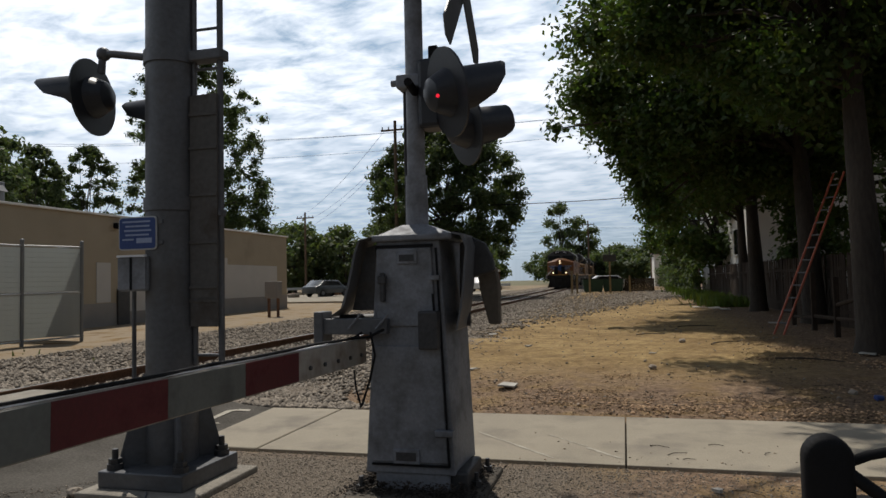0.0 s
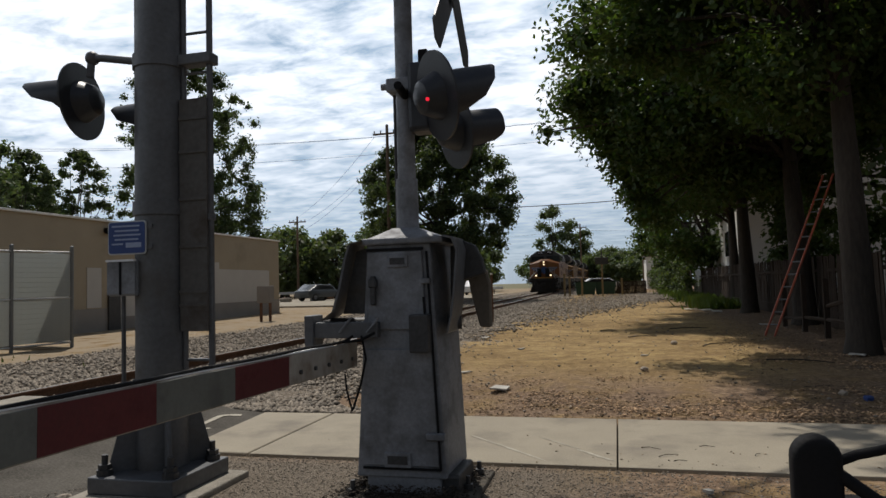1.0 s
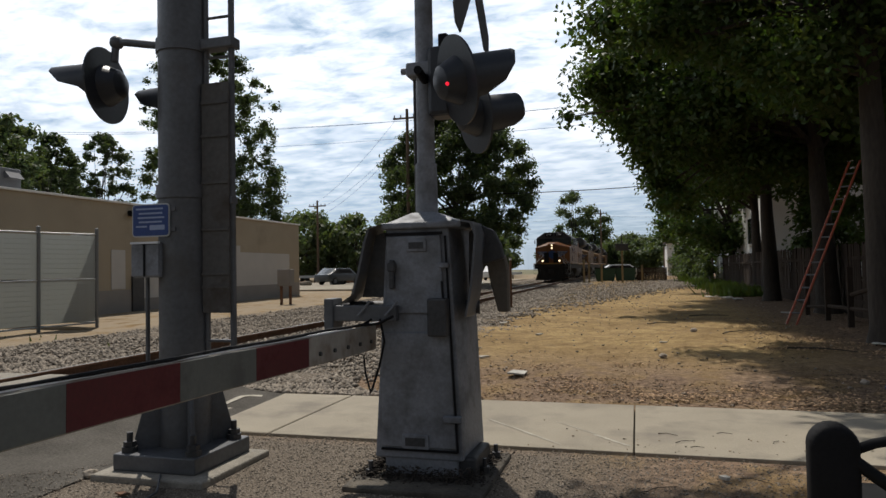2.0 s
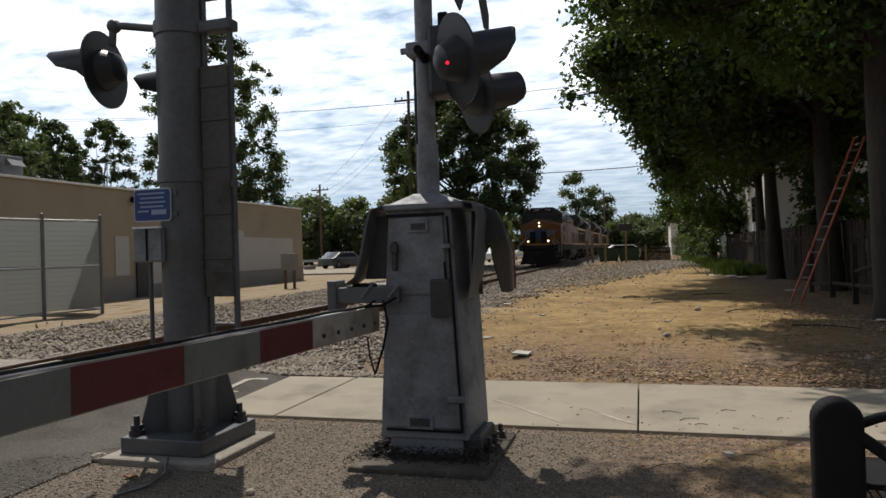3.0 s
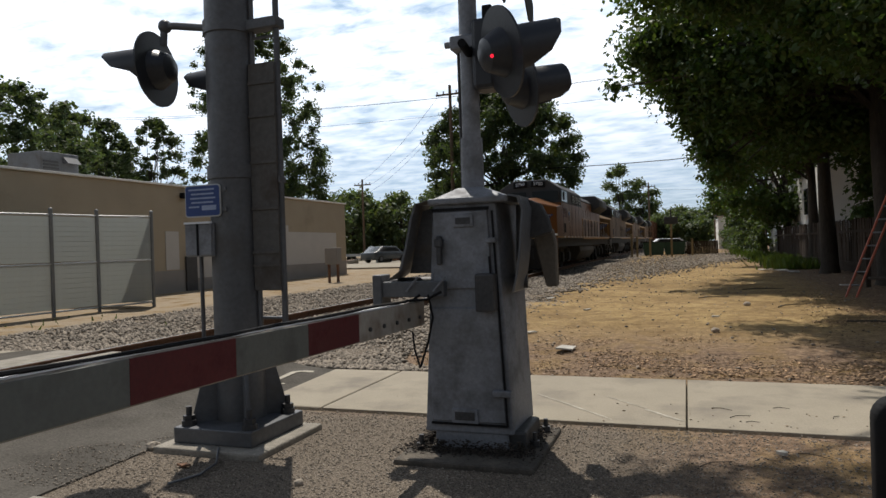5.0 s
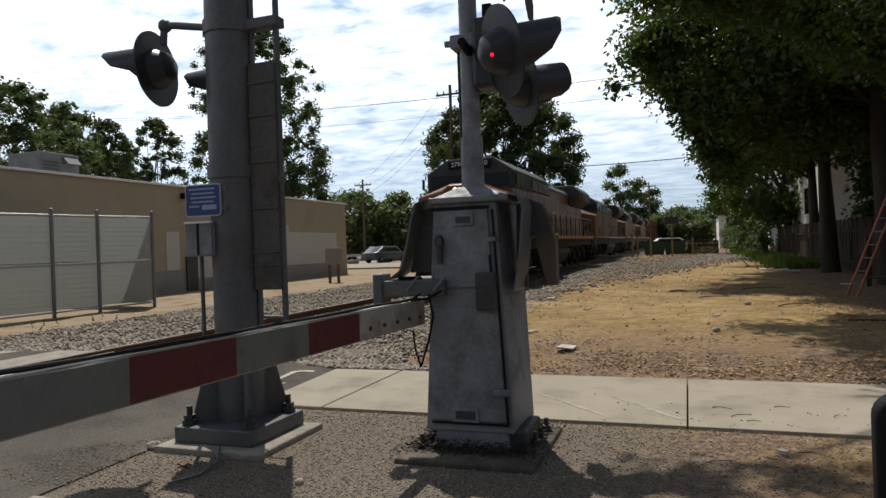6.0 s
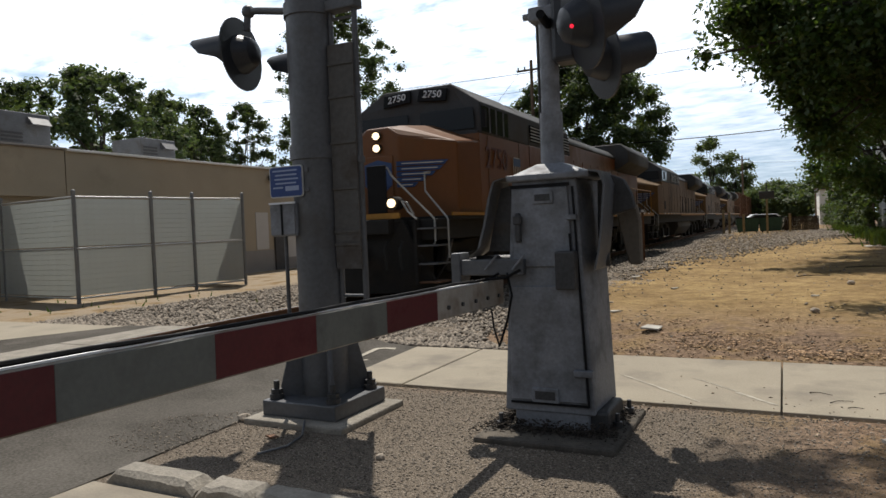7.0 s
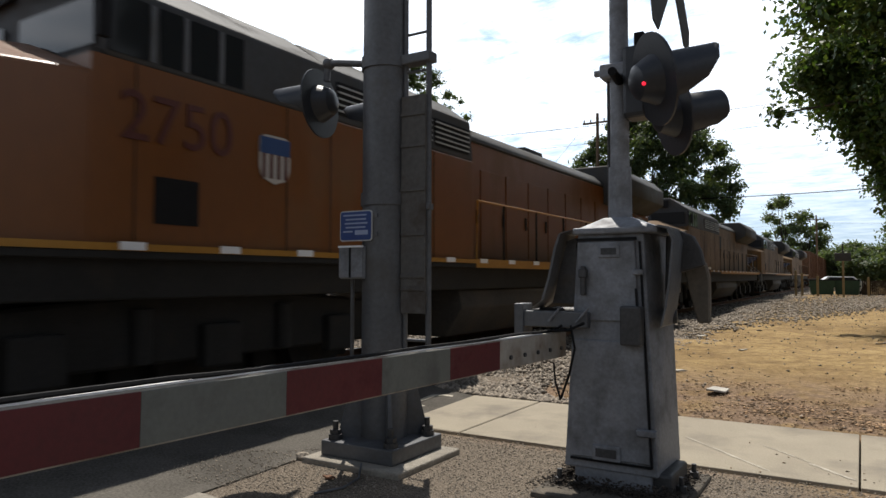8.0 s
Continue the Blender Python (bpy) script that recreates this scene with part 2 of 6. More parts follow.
GALV = material("galvanised_steel", (0.112, 0.116, 0.125), 0.5, 0.25, 0.16, 3, 30, 0.08, (0.10, 0.095, 0.09), 0.3, 2.5)
FENCEPIPE = material("dull_fence_pipe", (0.20, 0.205, 0.205), 0.55, 0.3, 0.12, 3, 30, 0.04)
GALVLIGHT = material("bright_galvanised_steel", (0.48, 0.49, 0.49), 0.45, 0.3, 0.08, 3, 30, 0.04)
PLATE = material("weathered_steel_plate", (0.10, 0.095, 0.09), 0.7, 0.2, 0.15, 3, 30, 0.1, (0.07, 0.055, 0.045), 0.35, 3)
SILVER = material("weathered_aluminium_paint", (0.215, 0.226, 0.25), 0.55, 0.15, 0.16, 2.2, 45, 0.10, (0.115, 0.115, 0.118), 0.42, 3.2)
DARKSTEEL = material("dark_steel", (0.06, 0.06, 0.062), 0.55, 0.4, 0.2, 5, 40, 0.1, (0.10, 0.08, 0.06), 0.2)
BLACK = material("black_paint", (0.009, 0.009, 0.010), 0.75, 0.0, 0.2, 6, 50, 0.05, spec=0.2)
# black paint lifted towards blue-grey: the haze is in the colour
DISC = material("faded_black_disc", (0.023, 0.025, 0.031), 0.42, 0.0, 0.15, 4, 40, 0.05)
RUST = material("rusty_steel", (0.16, 0.085, 0.05), 0.85, 0.3, 0.3, 4, 30, 0.25)
RAILTOP = material("rail_steel", (0.32, 0.30, 0.28), 0.3, 0.9, 0.1, 4, 30, 0.05)
CONC = material("concrete", (0.285, 0.248, 0.188), 0.9, 0, 0.10, 2, 60, 0.2, (0.2, 0.175, 0.14), 0.35, 1.3, objvar=0.06)
OLDCONC = material("worn_concrete", (0.27, 0.245, 0.205), 0.95, 0, 0.2, 6, 50, 0.5, (0.2, 0.18, 0.15), 0.4, 4)
ASPH = material("asphalt", (0.105, 0.097, 0.086), 0.95, 0, 0.34, 1.6, 55, 0.6, (0.055, 0.051, 0.046), 0.3, 0.8, spec=0.0)
STUCCO = material("tan_stucco", (0.34, 0.285, 0.205), 0.9, 0, 0.06, 1.2, 60, 0.2, (0.28, 0.235, 0.17), 0.15, 0.8)
PATCH = material("paint_patch", (0.46, 0.44, 0.41), 0.85, 0, 0.05, 1.2, 60, 0.1)
GREYSTUCCO = material("grey_base_paint", (0.25, 0.23, 0.21), 0.9, 0, 0.08, 1.5, 60, 0.1)
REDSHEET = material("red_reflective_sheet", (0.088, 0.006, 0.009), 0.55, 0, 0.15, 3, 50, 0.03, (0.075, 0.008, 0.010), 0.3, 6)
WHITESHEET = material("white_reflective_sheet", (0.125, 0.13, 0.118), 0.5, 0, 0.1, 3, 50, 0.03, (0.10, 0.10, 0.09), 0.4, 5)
COUNTER = material("brown_grey_cast_steel", (0.13, 0.112, 0.09), 0.8, 0.1, 0.15, 4, 40, 0.1)
ARMWOOD = material("grey_arm_bracket", (0.36, 0.33, 0.29), 0.7, 0.2, 0.12, 4, 40, 0.1, (0.2, 0.15, 0.11), 0.4, 5)
BLUE = material("blue_sign", (0.022, 0.055, 0.20), 0.4, 0, 0.08, 4, 40, 0.02)
SIGNTEXT = material("faded_sign_lettering", (0.30, 0.36, 0.52), 0.5, 0, 0.08, 4, 40, 0.02)
SIGNWHITE = material("sign_white", (0.75, 0.76, 0.78), 0.5, 0, 0.05, 4, 40, 0.02)
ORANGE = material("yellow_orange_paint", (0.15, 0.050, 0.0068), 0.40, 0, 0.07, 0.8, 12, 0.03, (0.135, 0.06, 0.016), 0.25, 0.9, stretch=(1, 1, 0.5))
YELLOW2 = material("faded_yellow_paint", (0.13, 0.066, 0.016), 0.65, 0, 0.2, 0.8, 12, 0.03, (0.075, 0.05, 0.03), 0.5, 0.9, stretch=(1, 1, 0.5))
STRIPE = material("yellow_sill_paint", (0.33, 0.155, 0.014), 0.5, 0, 0.1, 2, 20, 0.02)
GREYROOF = material("loco_grey_paint", (0.042, 0.044, 0.047), 0.75, 0, 0.15, 1, 14, 0.03, (0.06, 0.055, 0.05), 0.4)
TANK = material("dusty_fuel_tank", (0.05, 0.045, 0.04), 0.8, 0, 0.25, 1.5, 20, 0.1, (0.08, 0.065, 0.05), 0.3)
UNDER = material("grimy_underframe", (0.012, 0.011, 0.010), 0.85, 0.0, 0.3, 3, 30, 0.2, (0.03, 0.024, 0.018), 0.2)
RAILWHITE = material("white_handrail_paint", (0.40, 0.40, 0.385), 0.5, 0, 0.1, 5, 40, 0.02)
NUMRED = material("dark_red_numeral", (0.075, 0.014, 0.009), 0.5, 0, 0.05)
LOGOBLUE = material("logo_blue", (0.02, 0.055, 0.16), 0.45, 0, 0.05)
BARK = material("bark", (0.042, 0.034, 0.027), 0.95, 0, 0.3, 3, 22, 0.7, stretch=(1, 1, 0.25))
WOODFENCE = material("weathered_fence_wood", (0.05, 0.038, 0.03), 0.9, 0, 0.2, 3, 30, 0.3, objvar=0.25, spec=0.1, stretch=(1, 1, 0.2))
LIGHTPOLE = material("pale_weathered_post", (0.26, 0.20, 0.11), 0.9, 0, 0.2, 3, 30, 0.2, stretch=(1, 1, 0.15))
POLEWOOD = material("pole_wood", (0.13, 0.09, 0.06), 0.9, 0, 0.2, 3, 30, 0.2, stretch=(1, 1, 0.15))
ORANGELADDER = material("red_ladder_fibreglass", (0.36, 0.08, 0.035), 0.5, 0, 0.1, 4, 30, 0.03)
TIE = material("creosoted_tie", (0.07, 0.055, 0.045), 0.95, 0, 0.3, 3, 30, 0.4, objvar=0.2, stretch=(0.2, 1, 1))
STONE = material("ballast_stone", (0.225, 0.192, 0.155), 0.95, 0, 0.25, 6, 60, 0.2, island=0.55)
CHIP = material("leaf_litter", (0.21, 0.145, 0.09), 0.95, 0, 0.3, 6, 40, 0.1, island=0.7)
DRYLEAF = material("dry_tan_leaves", (0.36, 0.235, 0.135), 0.9, 0, 0.3, 6, 40, 0.1, island=0.6)
SCUFF = material("chalky_scuff", (0.40, 0.365, 0.30), 0.95, 0, 0.2, 9, 60, 0.1)
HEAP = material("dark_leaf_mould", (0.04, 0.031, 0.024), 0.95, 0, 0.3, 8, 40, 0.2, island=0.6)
PAPER = material("grubby_white_litter", (0.42, 0.40, 0.36), 0.9, 0, 0.15, 6, 30, 0.2)
SLATBASE = material("white_fence_slats", (0.48, 0.50, 0.49), 0.6, 0, 0.10, 1.5, 30, 0.05, (0.36, 0.37, 0.36), 0.5, 0.9, objvar=0.05)
DIRTYSHADECONC = material("dirt_caked_concrete", (0.07, 0.06, 0.048), 0.95, 0, 0.3, 6, 50, 0.5, (0.13, 0.11, 0.085), 0.3, 5)


def translucent_sheet():
    """Thin white plastic strip that lets the sun glow through."""
    nt = SLATBASE.node_tree
    p = nt.nodes["Principled BSDF"]
    t = nt.nodes.new("ShaderNodeBsdfTranslucent"); t.inputs["Color"].default_value = (0.66, 0.68, 0.66, 1)
    m = nt.nodes.new("ShaderNodeMixShader"); m.inputs[0].default_value = 0.55
    nt.links.new(p.outputs[0], m.inputs[1]); nt.links.new(t.outputs[0], m.inputs[2])
    nt.links.new(m.outputs[0], nt.nodes["Material Output"].inputs[0])
    return SLATBASE


SLAT = translucent_sheet()
CARWHITE = material("white_car_paint", (0.7, 0.7, 0.7), 0.25, 0, 0.03)
CARDARK = material("dark_car_paint", (0.05, 0.06, 0.07), 0.25, 0, 0.05)
GREEN = material("green_bin_paint", (0.02, 0.06, 0.035), 0.6, 0, 0.2)
GLASS = material("dark_glass", (0.02, 0.022, 0.025), 0.08, 0, 0.02, bump=0)
RUBBER = material("black_rubber", (0.015, 0.015, 0.015), 0.8, 0, 0.2)
WHITEWALL = material("white_painted_wall", (0.72, 0.71, 0.68), 0.9, 0, 0.05, 1, 40, 0.1)
GROUND = ground_material()
LEAF_NEAR = leaf_material("leaf_dark_green", (0.055, 0.088, 0.027), 0.4)
LEAF_MID = leaf_material("leaf_green", (0.062, 0.088, 0.045), 0.45)
LEAF_LIGHT = leaf_material("leaf_light_green", (0.065, 0.098, 0.026), 0.40)
# far leaves: distance haze mixed into a paler green
LEAF_HAZE = leaf_material("leaf_far_green", (0.085, 0.115, 0.06), 0.4)
LAMP = glow("headlight_glow", (1.0, 0.76, 0.46), 3.0)
REDGLOW = glow("red_lens_glow", (1.0, 0.02, 0.05), 1.3)
REDLENS = material("red_lens", (0.25, 0.01, 0.01), 0.15, 0, 0.05, bump=0)


# ---- mesh helpers ----
def part(name, bm, mat, parent=None, label="", smooth=False):
    me = bpy.data.meshes.new(name)
    bm.normal_update()
    bm.to_mesh(me)
    bm.free()
    me.materials.append(mat)
    if smooth:
        me.shade_smooth()
        me.set_sharp_from_angle(angle=radians(40))
    ob = new(name, me)
    if parent is not None:
        ob.parent = parent
    if label:
        tagged(ob, label)
    return ob


def share(ob, m, parent=None):
    """Another object on the same mesh."""
    o = new(ob.name.split(".")[0], ob.data)
    o.parent = parent if parent is not None else ob.parent
    o.matrix_basis = m
    return o


def thing(name, m, label, category, group="", kind=""):
    ob = new(name)
    ob.empty_display_size = 0.2
    ob.matrix_basis = m
    return tagged(ob, label, category, group, kind)


def box(bm, x0, x1, y0, y1, z0, z1, bev=0.0, m=None):
    r = bmesh.ops.create_cube(bm, size=1.0)
    vs = r["verts"]
    t = Matrix.Translation(((x0 + x1) / 2, (y0 + y1) / 2, (z0 + z1) / 2)) @ Matrix.Diagonal((x1 - x0, y1 - y0, z1 - z0, 1))
    bmesh.ops.transform(bm, matrix=(m @ t) if m is not None else t, verts=vs)
    if bev:
        es = list({e for v in vs for e in v.link_edges})
        bmesh.ops.bevel(bm, geom=es, offset=bev, segments=2, affect='EDGES', profile=0.5)
    return bm


def bx(*a, bev=0.0, m=None):
    return box(bmesh.new(), *a, bev=bev, m=m)


def cyl(bm, p0, p1, r0, r1=None, seg=16, caps=True):
    p0, p1 = Vector(p0), Vector(p1)
    d = p1 - p0
    r1 = r0 if r1 is None else r1
    q = Vector((0, 0, 1)).rotation_difference(d).to_matrix().to_4x4()
    bmesh.ops.create_cone(bm, cap_ends=caps, cap_tris=False, segments=seg, radius1=max(r0, 1e-4), radius2=max(r1, 1e-4), depth=d.length,
                          matrix=Matrix.Translation((p0 + p1) / 2) @ q)
    return bm


def rod(p0, p1, r, seg=12, r1=None):
    return cyl(bmesh.new(), p0, p1, r, r1, seg)


def tube(bm, pts, r, seg=8):
    """A bent tube through points, r one radius or one a point."""
    pts = [Vector(p) for p in pts]
    rs = r if hasattr(r, "__len__") else [r] * len(pts)
    rings = []
    up = Vector((0.13, 0.31, 0.94))
    for i, p in enumerate(pts):
        d = (pts[min(i + 1, len(pts) - 1)] - pts[max(i - 1, 0)]).normalized()
        a = d.cross(up)
        if a.length < 0.05:
            a = d.cross(Vector((1, 0, 0)))
        a.normalize()
        b = d.cross(a)
        rings.append([bm.verts.new(p + (a * math.cos(k * math.tau / seg) + b * math.sin(k * math.tau / seg)) * rs[i]) for k in range(seg)])
    for i in range(len(rings) - 1):
        for k in range(seg):
            bm.faces.new((rings[i][k], rings[i][(k + 1) % seg], rings[i + 1][(k + 1) % seg], rings[i + 1][k]))
    bm.faces.new(rings[0][::-1])
    bm.faces.new(rings[-1])
    bmesh.ops.recalc_face_normals(bm, faces=bm.faces[:])
    return bm


def prism(poly, a, b, axis="y"):
    """A polygon drawn in the plane across an axis, drawn out from a to b along it. x: (y,z), y: (x,z), z: (x,y)."""
    bm = bmesh.new()

    def at(u, v, w):
        return {"x": (w, u, v), "y": (u, w, v), "z": (u, v, w)}[axis]
    lo = [bm.verts.new(at(u, v, a)) for u, v in poly]
    hi = [bm.verts.new(at(u, v, b)) for u, v in poly]
    n = len(poly)
    bm.faces.new(lo)
    bm.faces.new(hi[::-1])
    for i in range(n):
        bm.faces.new((lo[i], hi[i], hi[(i + 1) % n], lo[(i + 1) % n]))
    bmesh.ops.recalc_face_normals(bm, faces=bm.faces[:])
    return bm


def bevelled(bm, off=0.01, seg=2):
    bmesh.ops.bevel(bm, geom=bm.edges[:], offset=off, segments=seg, affect='EDGES', profile=0.5)
    return bm


def from_arrays(name, verts, faces, mat, parent=None):
    me = bpy.data.meshes.new(name)
    k = faces.shape[1]
    me.vertices.add(len(verts))
    me.vertices.foreach_set("co", np.asarray(verts, np.float32).ravel())
    me.loops.add(faces.size)
    me.loops.foreach_set("vertex_index", faces.ravel().astype(np.int32))
    me.polygons.add(len(faces))
    me.polygons.foreach_set("loop_start", np.arange(0, faces.size, k, dtype=np.int32))
    me.update(calc_edges=True)
    me.materials.append(mat)
    ob = new(name, me)
    if parent is not None:
        ob.parent = parent
    return ob


def writing(name, text, size, mat, parent, m, depth=0.004, label=""):
    cu = bpy.data.curves.new(name, 'FONT')
    cu.body, cu.size, cu.extrude = text, size, depth
    cu.align_x, cu.align_y = 'CENTER', 'CENTER'
    tmp = bpy.data.objects.new("tmp", cu)
    scene.collection.objects.link(tmp)
    me = bpy.data.meshes.new_from_object(tmp.evaluated_get(bpy.context.evaluated_depsgraph_get()))
    bpy.data.objects.remove(tmp)
    bpy.data.curves.remove(cu)
    me.materials.clear(); me.materials.append(mat)
    ob = new(name, me)
    ob.parent = parent
    ob.matrix_basis = m
    if label:
        tagged(ob, label)
    return ob




def gz(x, y):
    """Height of the ground."""
    x, y = np.asarray(x, float), np.asarray(y, float)
    h = 0.0060 * np.clip(y - 8, 0, 30) + 0.0015 * np.clip(y - 38, 0, 80)
    h = h + 0.08 * np.clip((-x - 8.6) / 3.0, 0, 1)
    return h


def gzf(x, y):
    return float(gz(x, y))


TRACK_X = -6.75


def rail_z(y):
    return 0.16 + 0.0035 * y


# ---- ground, road, track ----
def track_mask(x):
    x = np.asarray(x, float)
    return np.clip((2.6 - np.abs(x - TRACK_X)) / 0.9, 0, 1)


def gz2(x, y):
    k = track_mask(x)
    return gz(x, y) * (1 - k) + (0.0035 * np.asarray(y, float) - 0.02) * k


def build_ground():
    xs = np.unique(np.concatenate([np.linspace(-1500, -60, 12), np.linspace(-60, -14, 30), np.arange(-14, 9, 0.16), np.linspace(9, 60, 25), np.linspace(60, 1500, 12)]))
    ys = np.unique(np.concatenate([np.linspace(-800, -12, 10), np.arange(-12, 2, 0.6), np.arange(2, 24, 0.16), np.arange(24, 120, 0.9), np.linspace(120, 1800, 20)]))
    X, Y = np.meshgrid(xs, ys)
    Z = gz2(X, Y)
    rough = np.zeros_like(Z)
    near = (X > -14) & (X < 9) & (Y > 2) & (Y < 30)
    idx = np.argwhere(near)
    for i, j in idx:
        x, y = X[i, j], Y[i, j]
        rough[i, j] = 0.045 * noise.noise((x * 0.8, y * 0.8, 0)) + 0.02 * noise.noise((x * 3, y * 3, 4))
    calm = np.clip((Y - 7.4) / 1.0, 0, 1)
    Z = Z + rough * calm
    # the sheet dips under the pavement, road and pads
    dip = ((Y < 7.15) & (Y > 5.5) & (X > -3.8)) | ((Y < 2.75) & (X > -3.45)) | (Y < 2.1) | ((X < -4.0) & (X > -9.5) & (Y < 7.1)) | ((X < -4.6) & (Y < 4))
    Z = np.where(dip, Z - 0.12, Z)
    n, m = X.shape
    v = np.stack([X, Y, Z], -1).reshape(-1, 3)
    i = np.arange(n * m).reshape(n, m)
    f = np.stack([i[:-1, :-1], i[:-1, 1:], i[1:, 1:], i[1:, :-1]], -1).reshape(-1, 4)
    g = from_arrays("ground", v, f, GROUND)
    g.data.shade_smooth()
    tagged(g, "tan dirt and gravel lot with scattered leaf litter", "ground", kind="structure")


def road_height(x):
    """The road humps up to the rails."""
    return 0.012 + 0.135 * float(np.clip((-x - 3.9) / 1.7, 0, 1)) - 0.05 * float(np.clip((-x - 8.6) / 3, 0, 1))


def build_road():
    bm = bmesh.new()
    xs = [-60, -30, -16, -12, -10, -9, -8.6, -8.2, -5.2, -4.9, -4.6, -4.3, -4.0, -3.9, -3.76]

    def col(x, y0, y1):
        z = road_height(x)
        return [bm.verts.new((x, y0, z)), bm.verts.new((x, y1, z))]
    random.seed(3)
    prev = None
    for x in xs:
        y1 = 7.3 if -9.3 < x < -3.8 else 5.4
        if -4.4 < x < -3.8:
            y1 = 7.22
        c = col(x, -9, y1 + (random.uniform(-0.05, 0.05) if x < -4.4 else 0))
        if prev:
            bm.faces.new((prev[0], c[0], c[1], prev[1]))
        prev = c
    for x in (-3.6, 0, 5, 12, 60):
        c = col(x, -9, 2.19)
        bm.faces.new((prev[0], c[0], c[1], prev[1]))
        prev = c
    r = bmesh.ops.extrude_face_region(bm, geom=bm.faces[:])
    bmesh.ops.translate(bm, vec=(0, 0, -0.15), verts=[e for e in r["geom"] if isinstance(e, bmesh.types.BMVert)])
    bmesh.ops.recalc_face_normals(bm, faces=bm.faces[:])
    tagged(part("road", bm, ASPH), "worn grey asphalt road rising to the level crossing", "road", kind="structure")
    # painted arrow tail on the asphalt
    pm = bmesh.new()
    for a, b, w in (((-4.16, 6.1), (-4.22, 6.6), 0.07), ((-4.22, 6.6), (-4.25, 6.84), 0.08), ((-4.25, 6.83), (-4.19, 6.93), 0.09), ((-4.19, 6.92), (-4.07, 6.97), 0.1), ((-4.15, 6.12), (-4.03, 6.3), 0.05)):
        d = Vector((b[0] - a[0], b[1] - a[1], 0)); nrm = Vector((-d.y, d.x, 0)).normalized() * w / 2
        za = road_height(a[0]) + 0.005; zb = road_height(b[0]) + 0.005
        v = [pm.verts.new((a[0] + nrm.x, a[1] + nrm.y, za)), pm.verts.new((a[0] - nrm.x, a[1] - nrm.y, za)),
             pm.verts.new((b[0] - nrm.x, b[1] - nrm.y, zb)), pm.verts.new((b[0] + nrm.x, b[1] + nrm.y, zb))]
        pm.faces.new(v)
    tagged(part("road_marking", pm, SCUFF), "worn white paint mark on the asphalt", "road marking", kind="structure")
    # concrete panels between and beside the rails
    panels = thing("crossing_panels", pose(0, 0, 0), "grey concrete level crossing panels between the rails", "crossing panel", kind="structure")
    for x0, x1 in ((-8.35, -7.56), (-7.38, -6.12), (-5.94, -5.2)):
        for y0 in np.arange(-9, 7.2, 2.44):
            part("panel", bx(x0, x1, y0, min(y0 + 2.42, 7.25), 0.02, 0.158, bev=0.008), OLDCONC, panels)


def build_pavement():
    pv = thing("pavement", pose(0, 0, 0), "pale concrete pavement slabs with dusty edges", "pavement", kind="structure")
    xs = [-3.07, 0.03, 3.13, 6.23, 9.33, 12.43]
    bm = prism([(-3.92, 7.22), (-3.78, 5.42), (-3.085, 5.41), (-3.085, 7.24)], -0.1, 0.02, "z")
    part("slab", bevelled(bm, 0.008, 1), CONC, pv)
    for a, b in zip(xs, xs[1:]):
        part("slab", bx(a + 0.006, b - 0.006, 5.40, 7.24, -0.1, 0.02, bev=0.008), CONC, pv)
    far = thing("pavement_far", pose(0, 0, 0), "pale concrete pavement beyond the rails", "pavement", kind="structure")
    for a in np.arange(-34, -9.5, 3.1):
        part("slab", bx(a, a + 3.08, 5.6, 7.35, -0.05, gzf(a, 7) + 0.03, bev=0.008), CONC, far)


def build_kerb():
    k = thing("kerb", pose(0, 0, 0), "broken weathered concrete kerb at the road edge", "kerb", kind="structure")
    random.seed(11)
    x = -3.5
    first = True
    while x < 14:
        w = 0.70 if first else (0.42 if x < -2.6 else random.uniform(1.2, 1.8))
        bm = bmesh.new()
        prof = [(2.68, -0.15), (2.69, 0.07), (2.72, 0.095), (2.84, 0.095), (2.87, 0.07), (2.88, -0.15)]
        n = max(3, int(w / 0.06))
        rings = []
        for i in range(n + 1):
            xx = x + (w - 0.015) * i / n
            ring = []
            for j, (y, z) in enumerate(prof):
                broken = 1.0 if -2.8 < xx < -2.35 else 0.3
                wear = broken * (0.022 * noise.noise((xx * 9, j * 1.7, 3)) + 0.02 * noise.noise((xx * 23, j * 2.3, 8)))
                e = 0.05 if (i in (0, n) and x < -2.5) else 0
                ring.append(bm.verts.new((xx, y + wear, z + wear * (1 if z > 0 else 0) - e * (z > 0))))
            rings.append(ring)
        for i in range(n):
            for j in range(len(prof) - 1):
                bm.faces.new((rings[i][j], rings[i + 1][j], rings[i + 1][j + 1], rings[i][j + 1]))
        bm.faces.new(rings[0][::-1]); bm.faces.new(rings[-1])
        bmesh.ops.recalc_face_normals(bm, faces=bm.faces[:])
        part("kerb_stone", bm, OLDCONC, k)
        x += w
        first = False
    g = thing("gutter", pose(0, 0, 0), "flat concrete gutter in front of the kerb", "gutter", kind="structure")
    for a in np.arange(-3.6, 14, 2.4):
        part("gutter_slab", bx(a, a + 2.38, 2.2, 2.675, -0.1, 0.018, bev=0.01), CONC, g)


